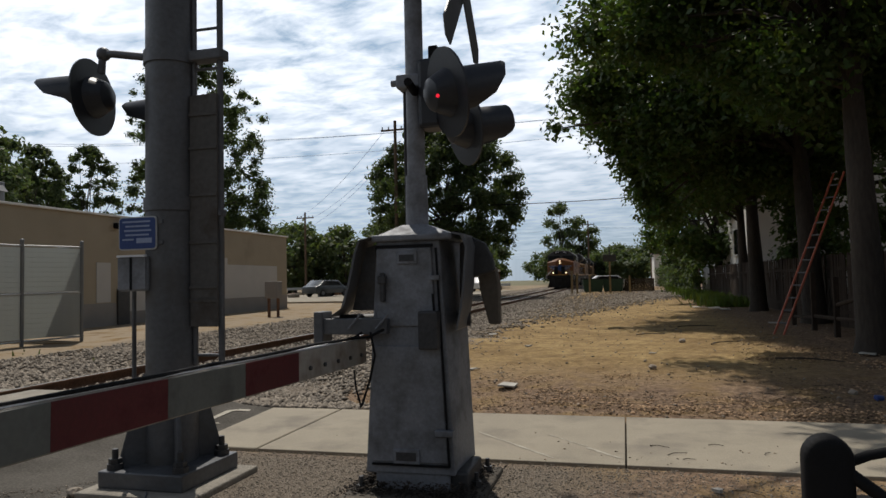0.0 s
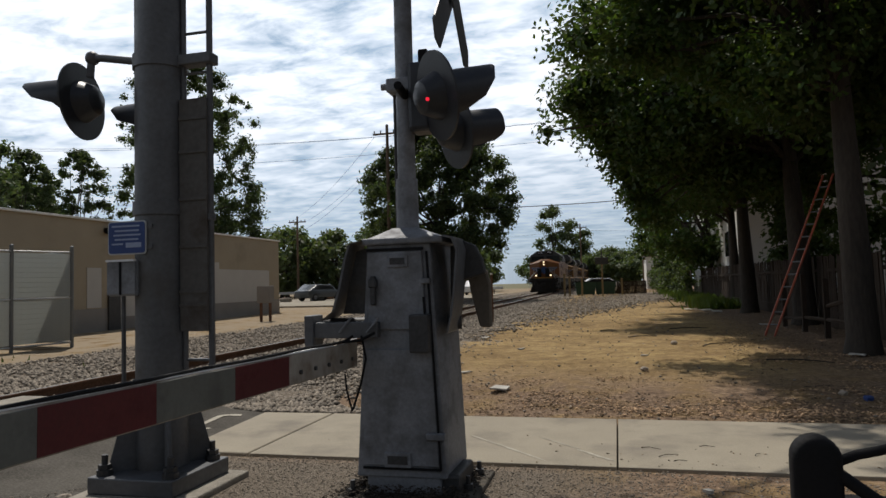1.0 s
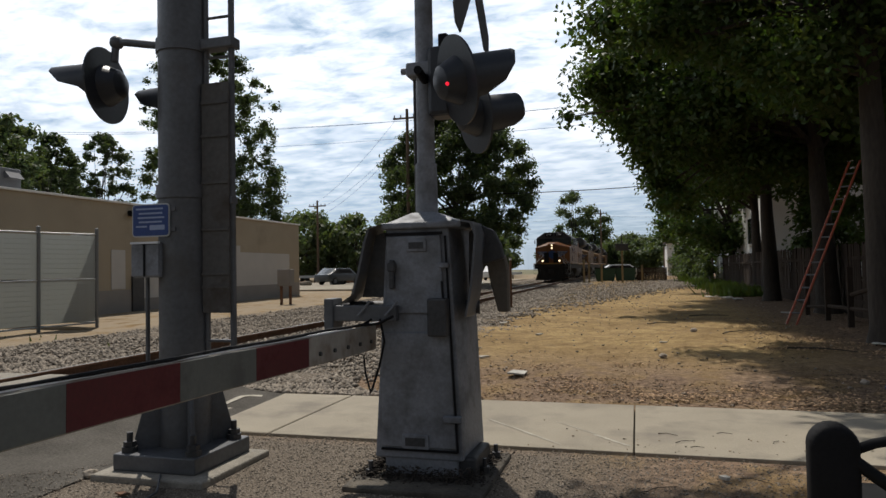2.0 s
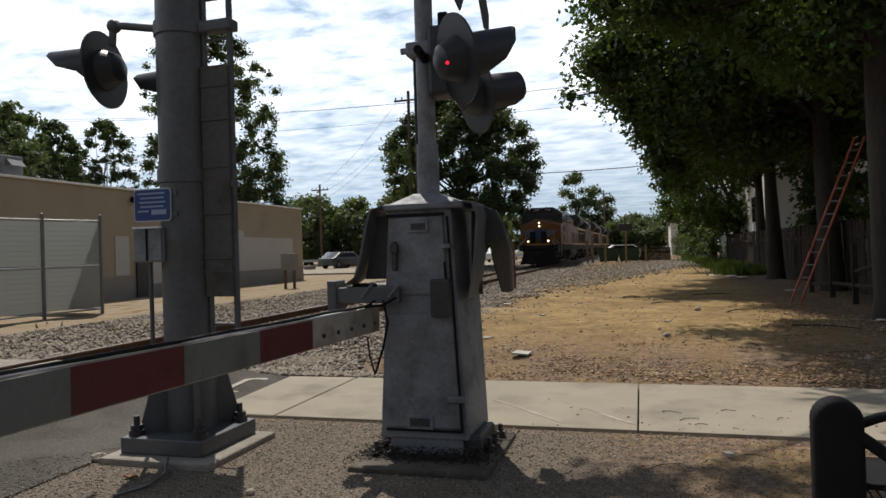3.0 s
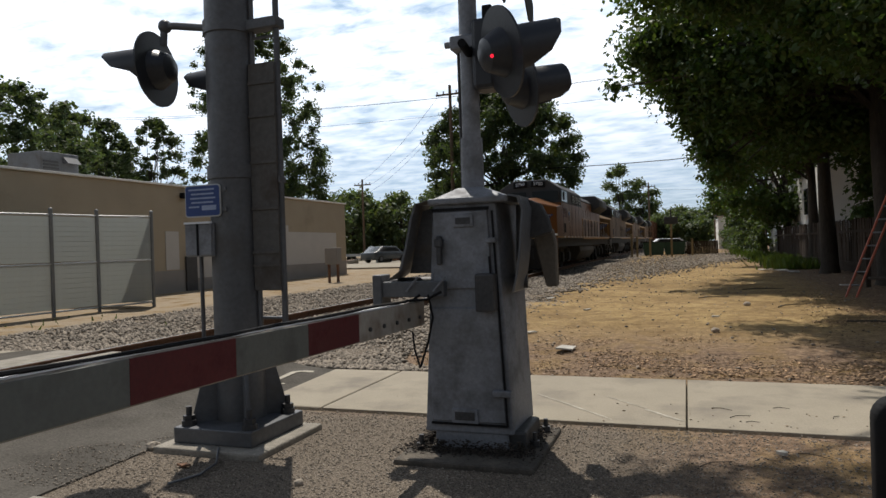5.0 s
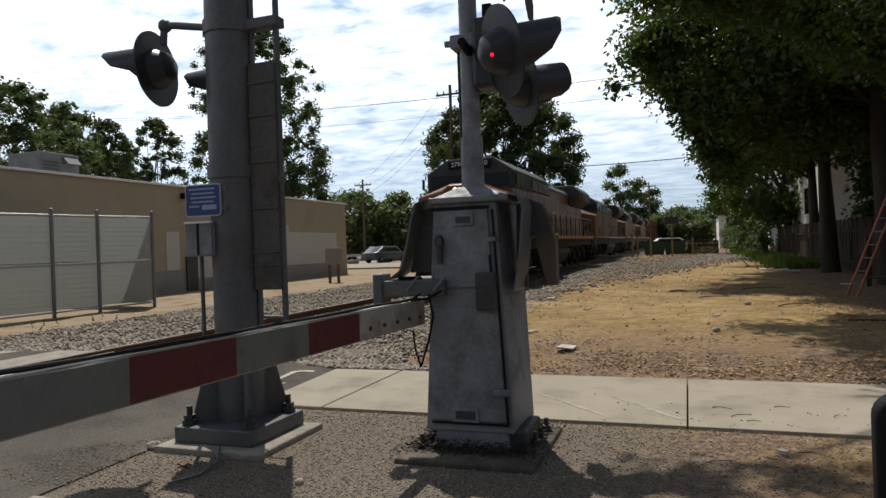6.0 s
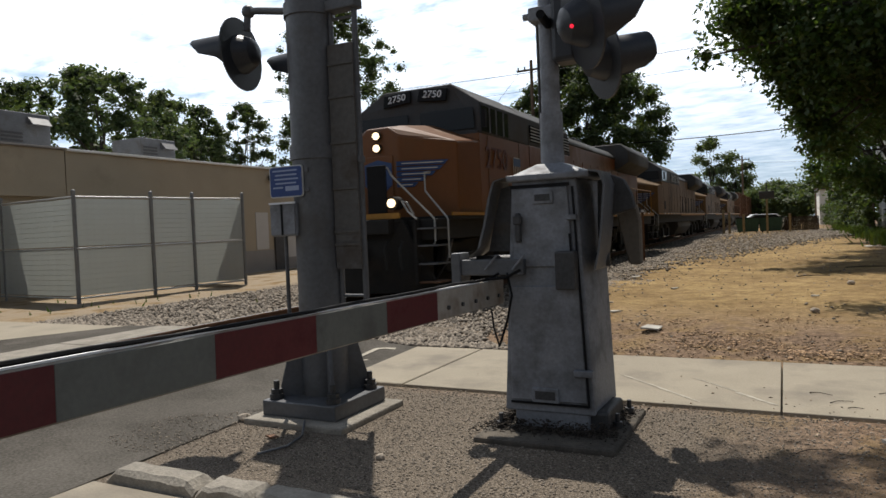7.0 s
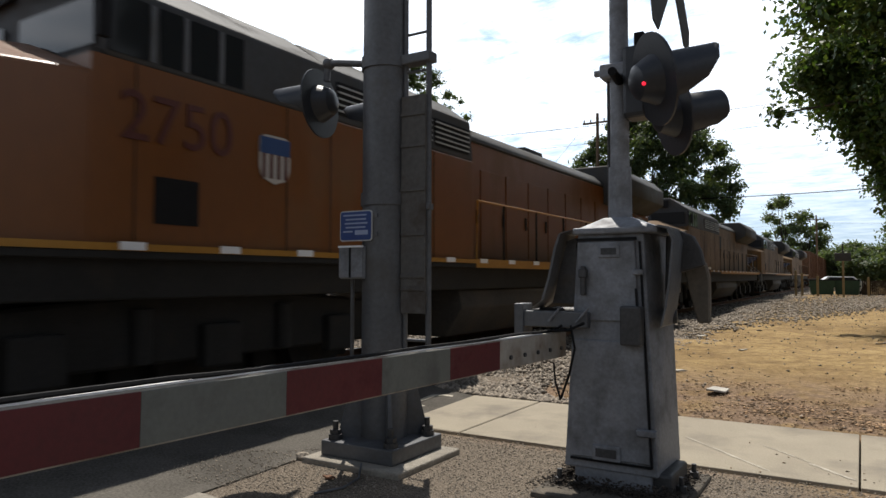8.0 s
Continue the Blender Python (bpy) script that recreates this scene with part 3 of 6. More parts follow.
def build_track():
    tr = thing("railway_track", pose(0, 0, 0), "steel rails on dark wooden sleepers in ballast", "railway track", kind="structure")
    prof = [(-0.075, -0.16), (0.075, -0.16), (0.075, -0.148), (0.012, -0.125), (0.012, -0.045), (0.036, -0.035), (0.036, -0.004), (0.03, 0), (-0.03, 0),
            (-0.036, -0.004), (-0.036, -0.035), (-0.012, -0.045), (-0.012, -0.125), (-0.075, -0.148)]
    for s in (-1, 1):
        bm = prism(prof, -40, 260, "y")
        o = part("rail", bm, RUST, tr, "rusty steel rail with a bright top")
        cap = part("rail_head", bx(-0.028, 0.028, -40, 260, -0.002, 0.003), RAILTOP, tr)
        for ob in (o, cap):
            ob.matrix_basis = pose(TRACK_X + s * 0.7525, 0, 0.16, math.degrees(math.atan(0.0035)), 0, 0)
    random.seed(5)
    base = None
    for i in range(150):
        y = 7.6 + i * 0.53
        m = pose(TRACK_X + random.uniform(-0.04, 0.04), y, rail_z(y) - 0.16 - 0.085, 0, 0, random.uniform(-1, 1))
        if base is None:
            base = part("sleeper", bx(-1.3, 1.3, -0.11, 0.11, -0.09, 0.085, bev=0.012), TIE, tr)
            base.matrix_basis = m
        else:
            share(base, m, tr)


def stones(name, n, place, size, flat, mat, label, category, seed=1, normalz=None):
    """Many small lumps in one mesh, each an uneven eight-sided stone."""
    r = np.random.default_rng(seed)
    o = np.array([(1, 0, 0), (0, 1, 0), (-1, 0, 0), (0, -1, 0), (0, 0, 1), (0, 0, -1)], float)
    fo = np.array([(0, 1, 4), (1, 2, 4), (2, 3, 4), (3, 0, 4), (1, 0, 5), (2, 1, 5), (3, 2, 5), (0, 3, 5)])
    P = place(r, n)
    n = len(P)
    s = r.uniform(size[0], size[1], (n, 1, 1)) * r.uniform(0.6, 1.3, (n, 1, 3))
    s[:, :, 2] *= flat
    V = o[None] * r.uniform(0.7, 1.3, (n, 6, 1)) * s
    V[:, :4, 2] += r.uniform(-0.35, 0.35, (n, 4)) * s[:, :, 2]
    a = r.uniform(0, math.tau, n)
    c, sn = np.cos(a)[:, None], np.sin(a)[:, None]
    x, y = V[:, :, 0] * c - V[:, :, 1] * sn, V[:, :, 0] * sn + V[:, :, 1] * c
    V[:, :, 0], V[:, :, 1] = x, y
    V = V + P[:, None, :]
    F = (fo[None] + (np.arange(n) * 6)[:, None, None]).reshape(-1, 3)
    ob = from_arrays(name, V.reshape(-1, 3), F, mat)
    return tagged(ob, label, category, kind="stuff")


def build_ballast():
    def near(r, n):
        y = 7.3 + (r.uniform(0, 1, n) ** 1.7) * 45
        edge = -2.9 - 0.03 * (y - 7) + 0.35 * np.sin(y * 1.3) + 0.25 * np.sin(y * 2.9)
        x = r.uniform(-11.6, -2.6, n)
        ok = x < edge + r.normal(0, 0.25, n)
        ok &= ~((np.abs(np.abs(x - TRACK_X) - 0.7525) < 0.1))
        x, y = x[ok], y[ok]
        z = gz2(x, y) + 0.012 + 0.03 * np.exp(-((x - TRACK_X) / 1.6) ** 2)
        return np.stack([x, y, z], -1)
    stones("ballast", 42000, near, (0.022, 0.055), 0.75, STONE, "grey crushed stone ballast round the rails", "ballast", 1)

    def far(r, n):
        y = r.uniform(50, 120, n)
        x = r.uniform(-10, -1.5, n)
        ok = x < -3.6 + 0.02 * (y - 50) + 0.6 * np.sin(y * 0.4)
        x, y = x[ok], y[ok]
        return np.stack([x, y, gz2(x, y) + 0.02], -1)
    stones("far_ballast", 9000, far, (0.05, 0.11), 0.6, STONE, "grey crushed stone ballast further along the line", "ballast", 2)

    def gravel(r, n):
        x = r.uniform(-4.25, 3.5, n)
        y = r.uniform(3.15, 5.4, n)
        ok_edge = (x > -3.72) | ((y < 4.35 + 1.0 * (x + 3.72)) & (r.uniform(0, 1, n) < 0.75))
        ok = ok_edge & ~((x < -2.7) & (x > -3.75) & (y > 3.95) & (y < 4.95))
        ok &= r.uniform(0, 1, n) < np.clip(1.1 - (x + 0.5) * 0.3, 0.3, 1)
        x, y = x[ok], y[ok]
        lift = np.where(x < -3.6, 0.014 + 0.079 * np.clip(-x - 3.9, 0, 1), gz2(x, y) + 0.002)
        return np.stack([x, y, lift], -1)
    stones("gravel", 22000, gravel, (0.004, 0.0105), 0.7, STONE, "fine loose grey gravel on packed dirt", "gravel", 3)

    def litter(r, n):
        x = r.uniform(-3.2, 9, n)
        y = 7.3 + np.abs(r.normal(0, 1.5, n))
        k = r.uniform(0, 1, n) < 0.35
        x = np.where(k, r.uniform(2.0, 5.0, n), x)
        y = np.where(k, r.uniform(7.3, 19, n), y)
        return np.stack([x, y, gz2(x, y) + 0.012], -1)
    stones("leaf_litter", 9000, litter, (0.006, 0.022), 0.4, CHIP, "dry brown leaves and twigs on the dirt", "leaf litter", 4)

    def drift(r, n):
        k = r.integers(0, 26, n)
        cx = r.uniform(-2.2, 4.6, 26)[k]
        cy = (7.5 + np.abs(r.normal(0, 1.1, 26)))[k]
        cy = np.where(cx > 2.2, cy + r.uniform(0, 6, 26)[k], cy)
        x = cx + r.normal(0, 0.34, n)
        y = np.maximum(cy + r.normal(0, 0.16, n), 7.28)
        return np.stack([x, y, gz2(x, y) + 0.015], -1)
    stones("leaf_drifts", 2600, drift, (0.010, 0.03), 0.35, DRYLEAF, "drifts of curled tan leaves beside the pavement", "leaf litter", 6)

    def crumbs(r, n):
        x = r.uniform(-1.2, 4.5, n) + 0.4
        y = np.where(r.uniform(0, 1, n) < 0.55, 5.42 + np.abs(r.normal(0, 0.5, n)), r.uniform(3.2, 5.4, n))
        y = np.minimum(y, 7.2)
        return np.stack([x, y, np.where(y > 5.4, 0.024, gz2(x, y) + 0.008)], -1)
    stones("wood_chips", 200, crumbs, (0.005, 0.014), 0.4, CHIP, "bits of bark and dry leaf on pavement and dirt", "chips", 7)

    # mould and dirt, spread dark over the pad to imitate the gate's shadow
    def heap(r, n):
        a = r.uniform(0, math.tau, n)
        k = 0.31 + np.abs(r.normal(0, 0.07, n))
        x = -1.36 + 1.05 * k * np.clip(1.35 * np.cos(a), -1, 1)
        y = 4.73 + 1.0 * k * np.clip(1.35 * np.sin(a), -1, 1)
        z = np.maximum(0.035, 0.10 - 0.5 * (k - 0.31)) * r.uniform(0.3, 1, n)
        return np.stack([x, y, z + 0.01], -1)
    stones("leaf_mould", 3200, heap, (0.006, 0.013), 0.5, HEAP, "leaf mould and dirt round the gate's foot, darkened as its shade", "leaf mould", 8)

    def spread(r, n):
        x = r.uniform(-4.2, 4.0, n)
        y = 19 + (x + 3.4) * 3.9 + np.abs(r.normal(0, 15, n)) + r.normal(0, 2.2, n)
        ok = (y < 66) & (y > 19 + r.normal(0, 1.5, n))
        x, y = x[ok], y[ok]
        return np.stack([x, y, gz2(x, y) + 0.02], -1)
    stones("spilled_gravel", 8000, spread, (0.03, 0.075), 0.6, STONE, "grey crushed stone spilled across the dirt", "gravel", 9)

    def pebbles(r, n):
        x = r.uniform(-3.5, 5, n)
        y = r.uniform(7.3, 40, n)
        return np.stack([x, y, gz2(x, y) + 0.01], -1)
    stones("pebbles", 1300, pebbles, (0.01, 0.035), 0.6, STONE, "small stones scattered over the dirt", "pebbles", 5)


build_ground()
build_road()
build_pavement()
build_kerb()
build_track()
build_ballast()


# ---- building beyond the track ----
def build_warehouse():
    b = thing("warehouse", pose(0, 0, 0), "long low tan stucco building with patched paint", "building")
    part("wall", bx(-40, -17.5, 12.2, 33.3, -0.3, 4.02), STUCCO, b, "tan stucco wall")
    part("side_wall", bx(-40, -17.62, -14, 12.2, -0.3, 4.0), STUCCO, b, "tan stucco wall with a recessed band")
    part("fascia", bx(-17.62, -17.46, -14, 12.15, 2.75, 4.04, bev=0.01), STUCCO, b)
    part("parapet_cap", bx(-40.05, -17.42, 12.2, 33.36, 4.02, 4.09, bev=0.01), WHITEWALL, b, "pale metal parapet cap")
    part("parapet_cap", bx(-40.05, -17.4, -14, 12.2, 4.04, 4.10, bev=0.01), GREYSTUCCO, b)
    part("base_band", bx(-17.5, -17.485, 12.3, 33.3, -0.2, 0.95), GREYSTUCCO, b, "grey painted base band")
    for y0, y1, z0, z1 in ((16.4, 18.8, 0.75, 2.3), (19.6, 20.27, 0.98, 2.37), (21.2, 22.4, 0.62, 1.43), (23.0, 27.6, 0.9, 2.75), (27.6, 32.2, 0.9, 2.45)):
        part("paint_patch", bx(-17.5, -17.478, y0, y1, z0, z1), PATCH, b, "pale repainted patch over graffiti")
    part("doorway", bx(-17.5, -17.42, 20.58, 21.17, 0.1, 1.45, bev=0.01), DARKSTEEL, b, "dark metal service door")
    part("wall_lamp", bx(-17.5, -17.3, 20.4, 20.65, 3.6, 3.8, bev=0.03), BLACK, b, "small black wall lamp")


def roof_unit(x, y, w, d, h):
    u = thing("roof_air_conditioner", pose(x, y, 4.0), "grey boxy rooftop air conditioning unit with louvres", "air conditioner", "roof units")
    part("casing", bx(-w / 2, w / 2, -d / 2, d / 2, 0.12, h, bev=0.03), GALV, u)
    part("curb", bx(-w / 2 + 0.1, w / 2 - 0.1, -d / 2 + 0.1, d / 2 - 0.1, -0.02, 0.13), DARKSTEEL, u)
    for i in range(5):
        part("louvre", bx(w / 2, w / 2 + 0.02, -d / 2 + 0.1, -d / 2 + d * 0.45, 0.3 + i * 0.11, 0.36 + i * 0.11), DARKSTEEL, u)
    part("hood", prism([(w / 2, h - 0.1), (w / 2 + 0.25, h - 0.35), (w / 2, h - 0.35)], 0.1, d / 2 - 0.1, "y"), GALV, u)


def build_far_lot():
    lot = thing("parking_lot", pose(0, 0, 0), "pale concrete lot behind the building", "parking lot", kind="structure")
    part("lot_slab", bx(-34, -11.5, 40, 74, 0.0, 0.36), CONC, lot)
    g = thing("guard_rail", pose(0, 0, 0), "low steel guard rail at the edge of the lot", "guard rail")
    part("beam", bx(-40, -12, 74.0, 74.08, 0.85, 1.15, bev=0.01), GALVLIGHT, g)
    for i in range(12):
        part("post", bx(-39.5 + i * 2.4, -39.38 + i * 2.4, 74.08, 74.2, 0.2, 1.1), POLEWOOD, g)
    random.seed(41)
    for i in range(16):
        x, y = random.uniform(-33, -15), random.uniform(54, 66)
        w = random.uniform(0.4, 1.2)
        o = tagged(part("rubble", bevelled(bx(-w, w, -0.4, 0.4, 0, random.uniform(0.15, 0.5)), 0.05, 1), random.choice([OLDCONC, RUST, GALV])), "lump of broken rubble on the lot", "rubble", "rubble heap")
        o.matrix_basis = pose(x, y, 0.355, random.uniform(-8, 8), random.uniform(-8, 8), random.uniform(0, 180))


build_far_lot()
build_warehouse()
roof_unit(-20.6, 12.6, 1.5, 1.6, 1.4)
roof_unit(-20.6, 17.4, 1.5, 1.5, 1.1)


def build_yard_fence():
    f = thing("yard_fence", pose(0, 0, 0), "steel yard fence clad in translucent white plastic strips", "fence", kind="")
    pts = [(-26.0, 10.6), (-23.2, 10.55), (-20.3, 10.5), (-17.4, 10.35), (-14.2, 10.06), (-13.98, 11.97), (-13.88, 13.2), (-13.5, 14.65), (-17.5, 15.3)]
    for i, (x, y) in enumerate(pts[:-1]):
        g = gzf(x, y)
        bm = rod((x, y, g - 0.1), (x, y, g + 2.52), 0.045 if i in (4, 5, 6, 7) else 0.03)
        bmesh.ops.create_uvsphere(bm, u_segments=10, v_segments=6, radius=0.05, matrix=Matrix.Translation((x, y, g + 2.54)))
        part("post", bm, FENCEPIPE, f, smooth=True)
    for a, b in zip(pts, pts[1:]):
        ga, gb = gzf(*a), gzf(*b)
        for h in (0.12, 1.25, 2.42):
            part("rail", rod((*a, ga + h), (*b, gb + h), 0.022, 8), GALVLIGHT, f, smooth=True)
        d = Vector((b[0] - a[0], b[1] - a[1], 0))
        ang = math.degrees(math.atan2(d.y, d.x))
        c = (Vector((*a, 0)) + Vector((*b, 0))) / 2
        w = d.length / 2 - 0.05
        strip = None
        for h0 in (0.17, 1.30):
            for k in range(9):
                m = pose(c.x, c.y, (ga + gb) / 2 + h0 + k * 0.12, 0.35 * math.sin(k * 2.1 + c.y * 3), 0, ang)
                if strip is None:
                    strip = part("strip", bx(-w, w, -0.006, 0.006, 0.0, 0.1185), SLAT, f)
                    strip.matrix_basis = m
                else:
                    share(strip, m, f)



build_yard_fence()


# ---- crossing equipment ----
def flasher(name, parent, c, face, tilt=0.0, hood=((0.0, 330), (0.14, 310), (0.30, 250), (0.40, 150), (0.43, 60)), disc_mat=None, rad=0.185):
    """A round background disc with a lamp housing behind and a long hood in front, turned to face (degrees from +x)."""
    disc_mat = disc_mat or DISC
    m = Matrix.Translation(c) @ pose(0, 0, 0, 0, tilt, face)
    bm = bmesh.new()
    cyl(bm, (-0.015, 0, 0), (0.0, 0, 0), 0.30, 0.30, 36)
    bmesh.ops.transform(bm, matrix=m, verts=bm.verts[:])
    disc = part(name, bm, disc_mat, parent, "black round background disc")
    bm = bmesh.new()
    cyl(bm, (-0.13, 0, 0), (-0.015, 0, 0), 0.11, 0.165, 24)
    cyl(bm, (-0.16, 0, 0), (-0.13, 0, 0), 0.06, 0.11, 24)
    bmesh.ops.transform(bm, matrix=m, verts=bm.verts[:])
    part("lamp_housing", bm, disc_mat, disc, smooth=True)
    bm = bmesh.new()
    seg, n = 18, len(hood)
    rings = []
    for rr in (rad, rad - 0.008):
        for xx, spread in hood:
            ring = []
            for i in range(seg + 1):
                a = radians(90 - spread / 2 + spread * i / seg)
                ring.append(bm.verts.new((xx, -math.cos(a) * rr, math.sin(a) * rr)))
            rings.append(ring)
    for i in range(seg):
        for k in range(n - 1):
            bm.faces.new((rings[k][i], rings[k + 1][i], rings[k + 1][i + 1], rings[k][i + 1]))
            bm.faces.new((rings[n + k + 1][i], rings[n + k][i], rings[n + k][i + 1], rings[n + k + 1][i + 1]))
        bm.faces.new((rings[n - 1][i], rings[2 * n - 1][i], rings[2 * n - 1][i + 1], rings[n - 1][i + 1]))
    for i in (0, seg):
        for k in range(n - 1):
            bm.faces.new((rings[k][i], rings[k + 1][i], rings[n + k + 1][i], rings[n + k][i]))
    bmesh.ops.recalc_face_normals(bm, faces=bm.faces[:])
    bmesh.ops.transform(bm, matrix=m, verts=bm.verts[:])
    part("hood", bm, disc_mat, disc, "long black lamp hood", smooth=True)
    bm = bmesh.new()
    bmesh.ops.create_uvsphere(bm, u_segments=20, v_segments=10, radius=0.15, matrix=m @ Matrix.Diagonal((0.25, 1, 1, 1)))
    part("lens", bm, REDLENS, disc, "dark red glass lens", smooth=True)
    return disc


def build_cantilever_mast():
    X, Y = -3.22, 4.46
    t = thing("cantilever_signal_mast", pose(0, 0, 0), "thick galvanised steel crossing signal mast on a bolted base", "signal mast")
    bm = bmesh.new()
    cyl(bm, (X, Y, 0.15), (X, Y, 8.2), 0.185, 0.185, 40)
    part("mast", bm, GALV, t, smooth=True)
    part("concrete_pad", bx(-3.63, -2.72, 3.95, 4.82, -0.2, 0.045, bev=0.015), OLDCONC, t, "pale concrete foundation pad")
    bm = bx(-3.54, -2.86, 4.07, 4.76, 0.045, 0.16, bev=0.01)
    part("base_plate", bm, GALV, t, "heavy steel base plate")
    for ang in (45, 135, 225, 315):
        b = prism([(0.12, 0.158), (0.36, 0.158), (0.36, 0.185), (0.198, 0.80), (0.12, 0.80)], -0.016, 0.016, "y")
        b.transform(Matrix.Translation((X, Y, 0)) @ pose(0, 0, 0, 0, 0, ang))
        part("gusset", bevelled(b, 0.004, 1), GALV, t)
    for bxx in (-3.46, -2.93):
        for byy in (4.15, 4.65):
            bm = rod((bxx, byy, 0.1), (bxx, byy, 0.30), 0.022, 10)
            cyl(bm, (bxx, byy, 0.16), (bxx, byy, 0.20), 0.055, 0.055, 12)
            cyl(bm, (bxx, byy, 0.20), (bxx, byy, 0.235), 0.045, 0.045, 6)
            part("anchor_bolt", bm, DARKSTEEL, t, "dark anchor bolt with nut")
    # clamp bands
    for z in (3.16, 2.05):
        part("clamp_band", rod((X, Y, z - 0.05), (X, Y, z + 0.05), 0.2, 32), GALV, t, smooth=True)
    # ladder with a locked climb guard plate
    lad = part("ladder", rod((-2.80, Y, 0.86), (-2.80, Y, 8.0), 0.024, 10), GALV, t, "galvanised ladder stile")
    part("stile", rod((-3.02, Y, 0.86), (-3.02, Y, 8.0), 0.02, 10), GALV, lad)
    for z in np.arange(0.93, 8.0, 0.305):
        part("rung", rod((-3.02, Y, z), (-2.80, Y, z), 0.012, 8), GALV, lad)
    gd = part("climb_guard", bx(-3.03, -2.80, Y - 0.05, Y - 0.03, 1.14, 2.86, bev=0.004), PLATE, t, "flat steel climb guard plate over the ladder")
    for z in (1.32, 1.42, 1.75, 2.1, 2.45, 2.7):
        part("guard_rib", bx(-3.03, -2.80, Y - 0.062, Y - 0.05, z, z + 0.02), PLATE, gd)
    part("ladder_bracket", bx(-3.05, -2.76, Y - 0.06, Y + 0.06, 3.12, 3.20, bev=0.01), GALV, t)
    part("ladder_bracket", bx(-3.05, -2.78, Y - 0.04, Y + 0.04, 1.95, 2.0, bev=0.006), GALV, t)
    # lamp arm
    part("lamp_arm", tube(bmesh.new(), [(X, Y, 3.17), (-3.72, Y - 0.02, 3.26), (-3.80, Y - 0.02, 3.27), (-3.83, Y - 0.02, 3.25), (-3.84, Y - 0.02, 3.12)], 0.03, 10), GALV, t, smooth=True)
    bm = bmesh.new(); bmesh.ops.create_uvsphere(bm, u_segments=12, v_segments=8, radius=0.055, matrix=Matrix.Translation((-3.82, Y - 0.02, 3.27)))
    part("arm_elbow", bm, GALV, t, smooth=True)
    SCOOP = ((0.0, 250), (0.12, 205), (0.28, 170), (0.38, 100), (0.42, 30))
    flasher("signal_lamp", t, (-3.925, Y - 0.02, 2.935), 190, 3.0, SCOOP, DISC)
    flasher("signal_lamp", t, (-3.43, Y + 0.30, 2.80), 178, 2.0, SCOOP, DISC)
    # information plate
    sx, sz, sy = -3.363, 1.833, Y - 0.20

    def rounded(w, h, r):
        pts = []
        for cx, cz, a0 in ((w - r, h - r, 0), (-w + r, h - r, 90), (-w + r, -h + r, 180), (w - r, -h + r, 270)):
            pts += [(sx + cx + r * math.cos(radians(a0 + k)), sz + cz + r * math.sin(radians(a0 + k))) for k in (0, 30, 60, 90)]
        return pts
    s = part("sign_plate", prism(rounded(0.162, 0.122, 0.025), sy, sy + 0.01, "y"), GALVLIGHT, t, "blue enamel information sign with pale border")
    part("sign_face", prism(rounded(0.153, 0.113, 0.02), sy - 0.004, sy, "y"), BLUE, s, "blue enamel face")
    for z, a, b in ((0.085, -0.125, 0.11), (0.052, -0.10, 0.105), (0.02, -0.11, 0.12), (-0.012, -0.10, 0.10), (-0.045, -0.125, -0.03)):
        part("text_bar", bx(sx + a, sx + b, sy - 0.0065, sy - 0.004, sz + z - 0.006, sz + z + 0.006), SIGNTEXT, s)
    part("text_bar", bx(sx - 0.005, sx + 0.125, sy - 0.0065, sy - 0.004, sz - 0.072, sz - 0.036), SIGNTEXT, s)
    for z in (sz - 0.07, sz + 0.08):
        part("sign_bracket", bx(-3.30, -3.16, sy + 0.01, sy + 0.024, z - 0.015, z + 0.015), GALV, t)
    # junction box
    j = part("junction_box", bx(-3.53, -3.28, Y - 0.20, Y + 0.04, 1.41, 1.67, bev=0.012), SILVER, t, "grey steel junction box")
    part("box_lid", bx(-3.525, -3.285, Y - 0.215, Y - 0.20, 1.42, 1.66, bev=0.006), SILVER, j)
    part("lid_seam", bx(-3.415, -3.40, Y - 0.222, Y - 0.215, 1.42, 1.66), BLACK, j)
    # white strip stands in for sun catching the lid's top edge
    part("lid_edge", bx(-3.525, -3.285, Y - 0.225, Y - 0.20, 1.66, 1.675), SIGNWHITE, j, "top edge of the lid, painted white as a sun highlight")
    part("drain_pipe", rod((-3.49, Y - 0.08, 0.55), (-3.49, Y - 0.08, 1.42), 0.016, 8), GALV, j)
    # cable from the base
    part("ground_cable", tube(bmesh.new(), [(-3.1, 4.02, 0.05), (-2.95, 3.8, 0.02), (-2.92, 3.6, 0.012), (-3.0, 3.4, 0.012)], 0.008, 6), GALV, t)


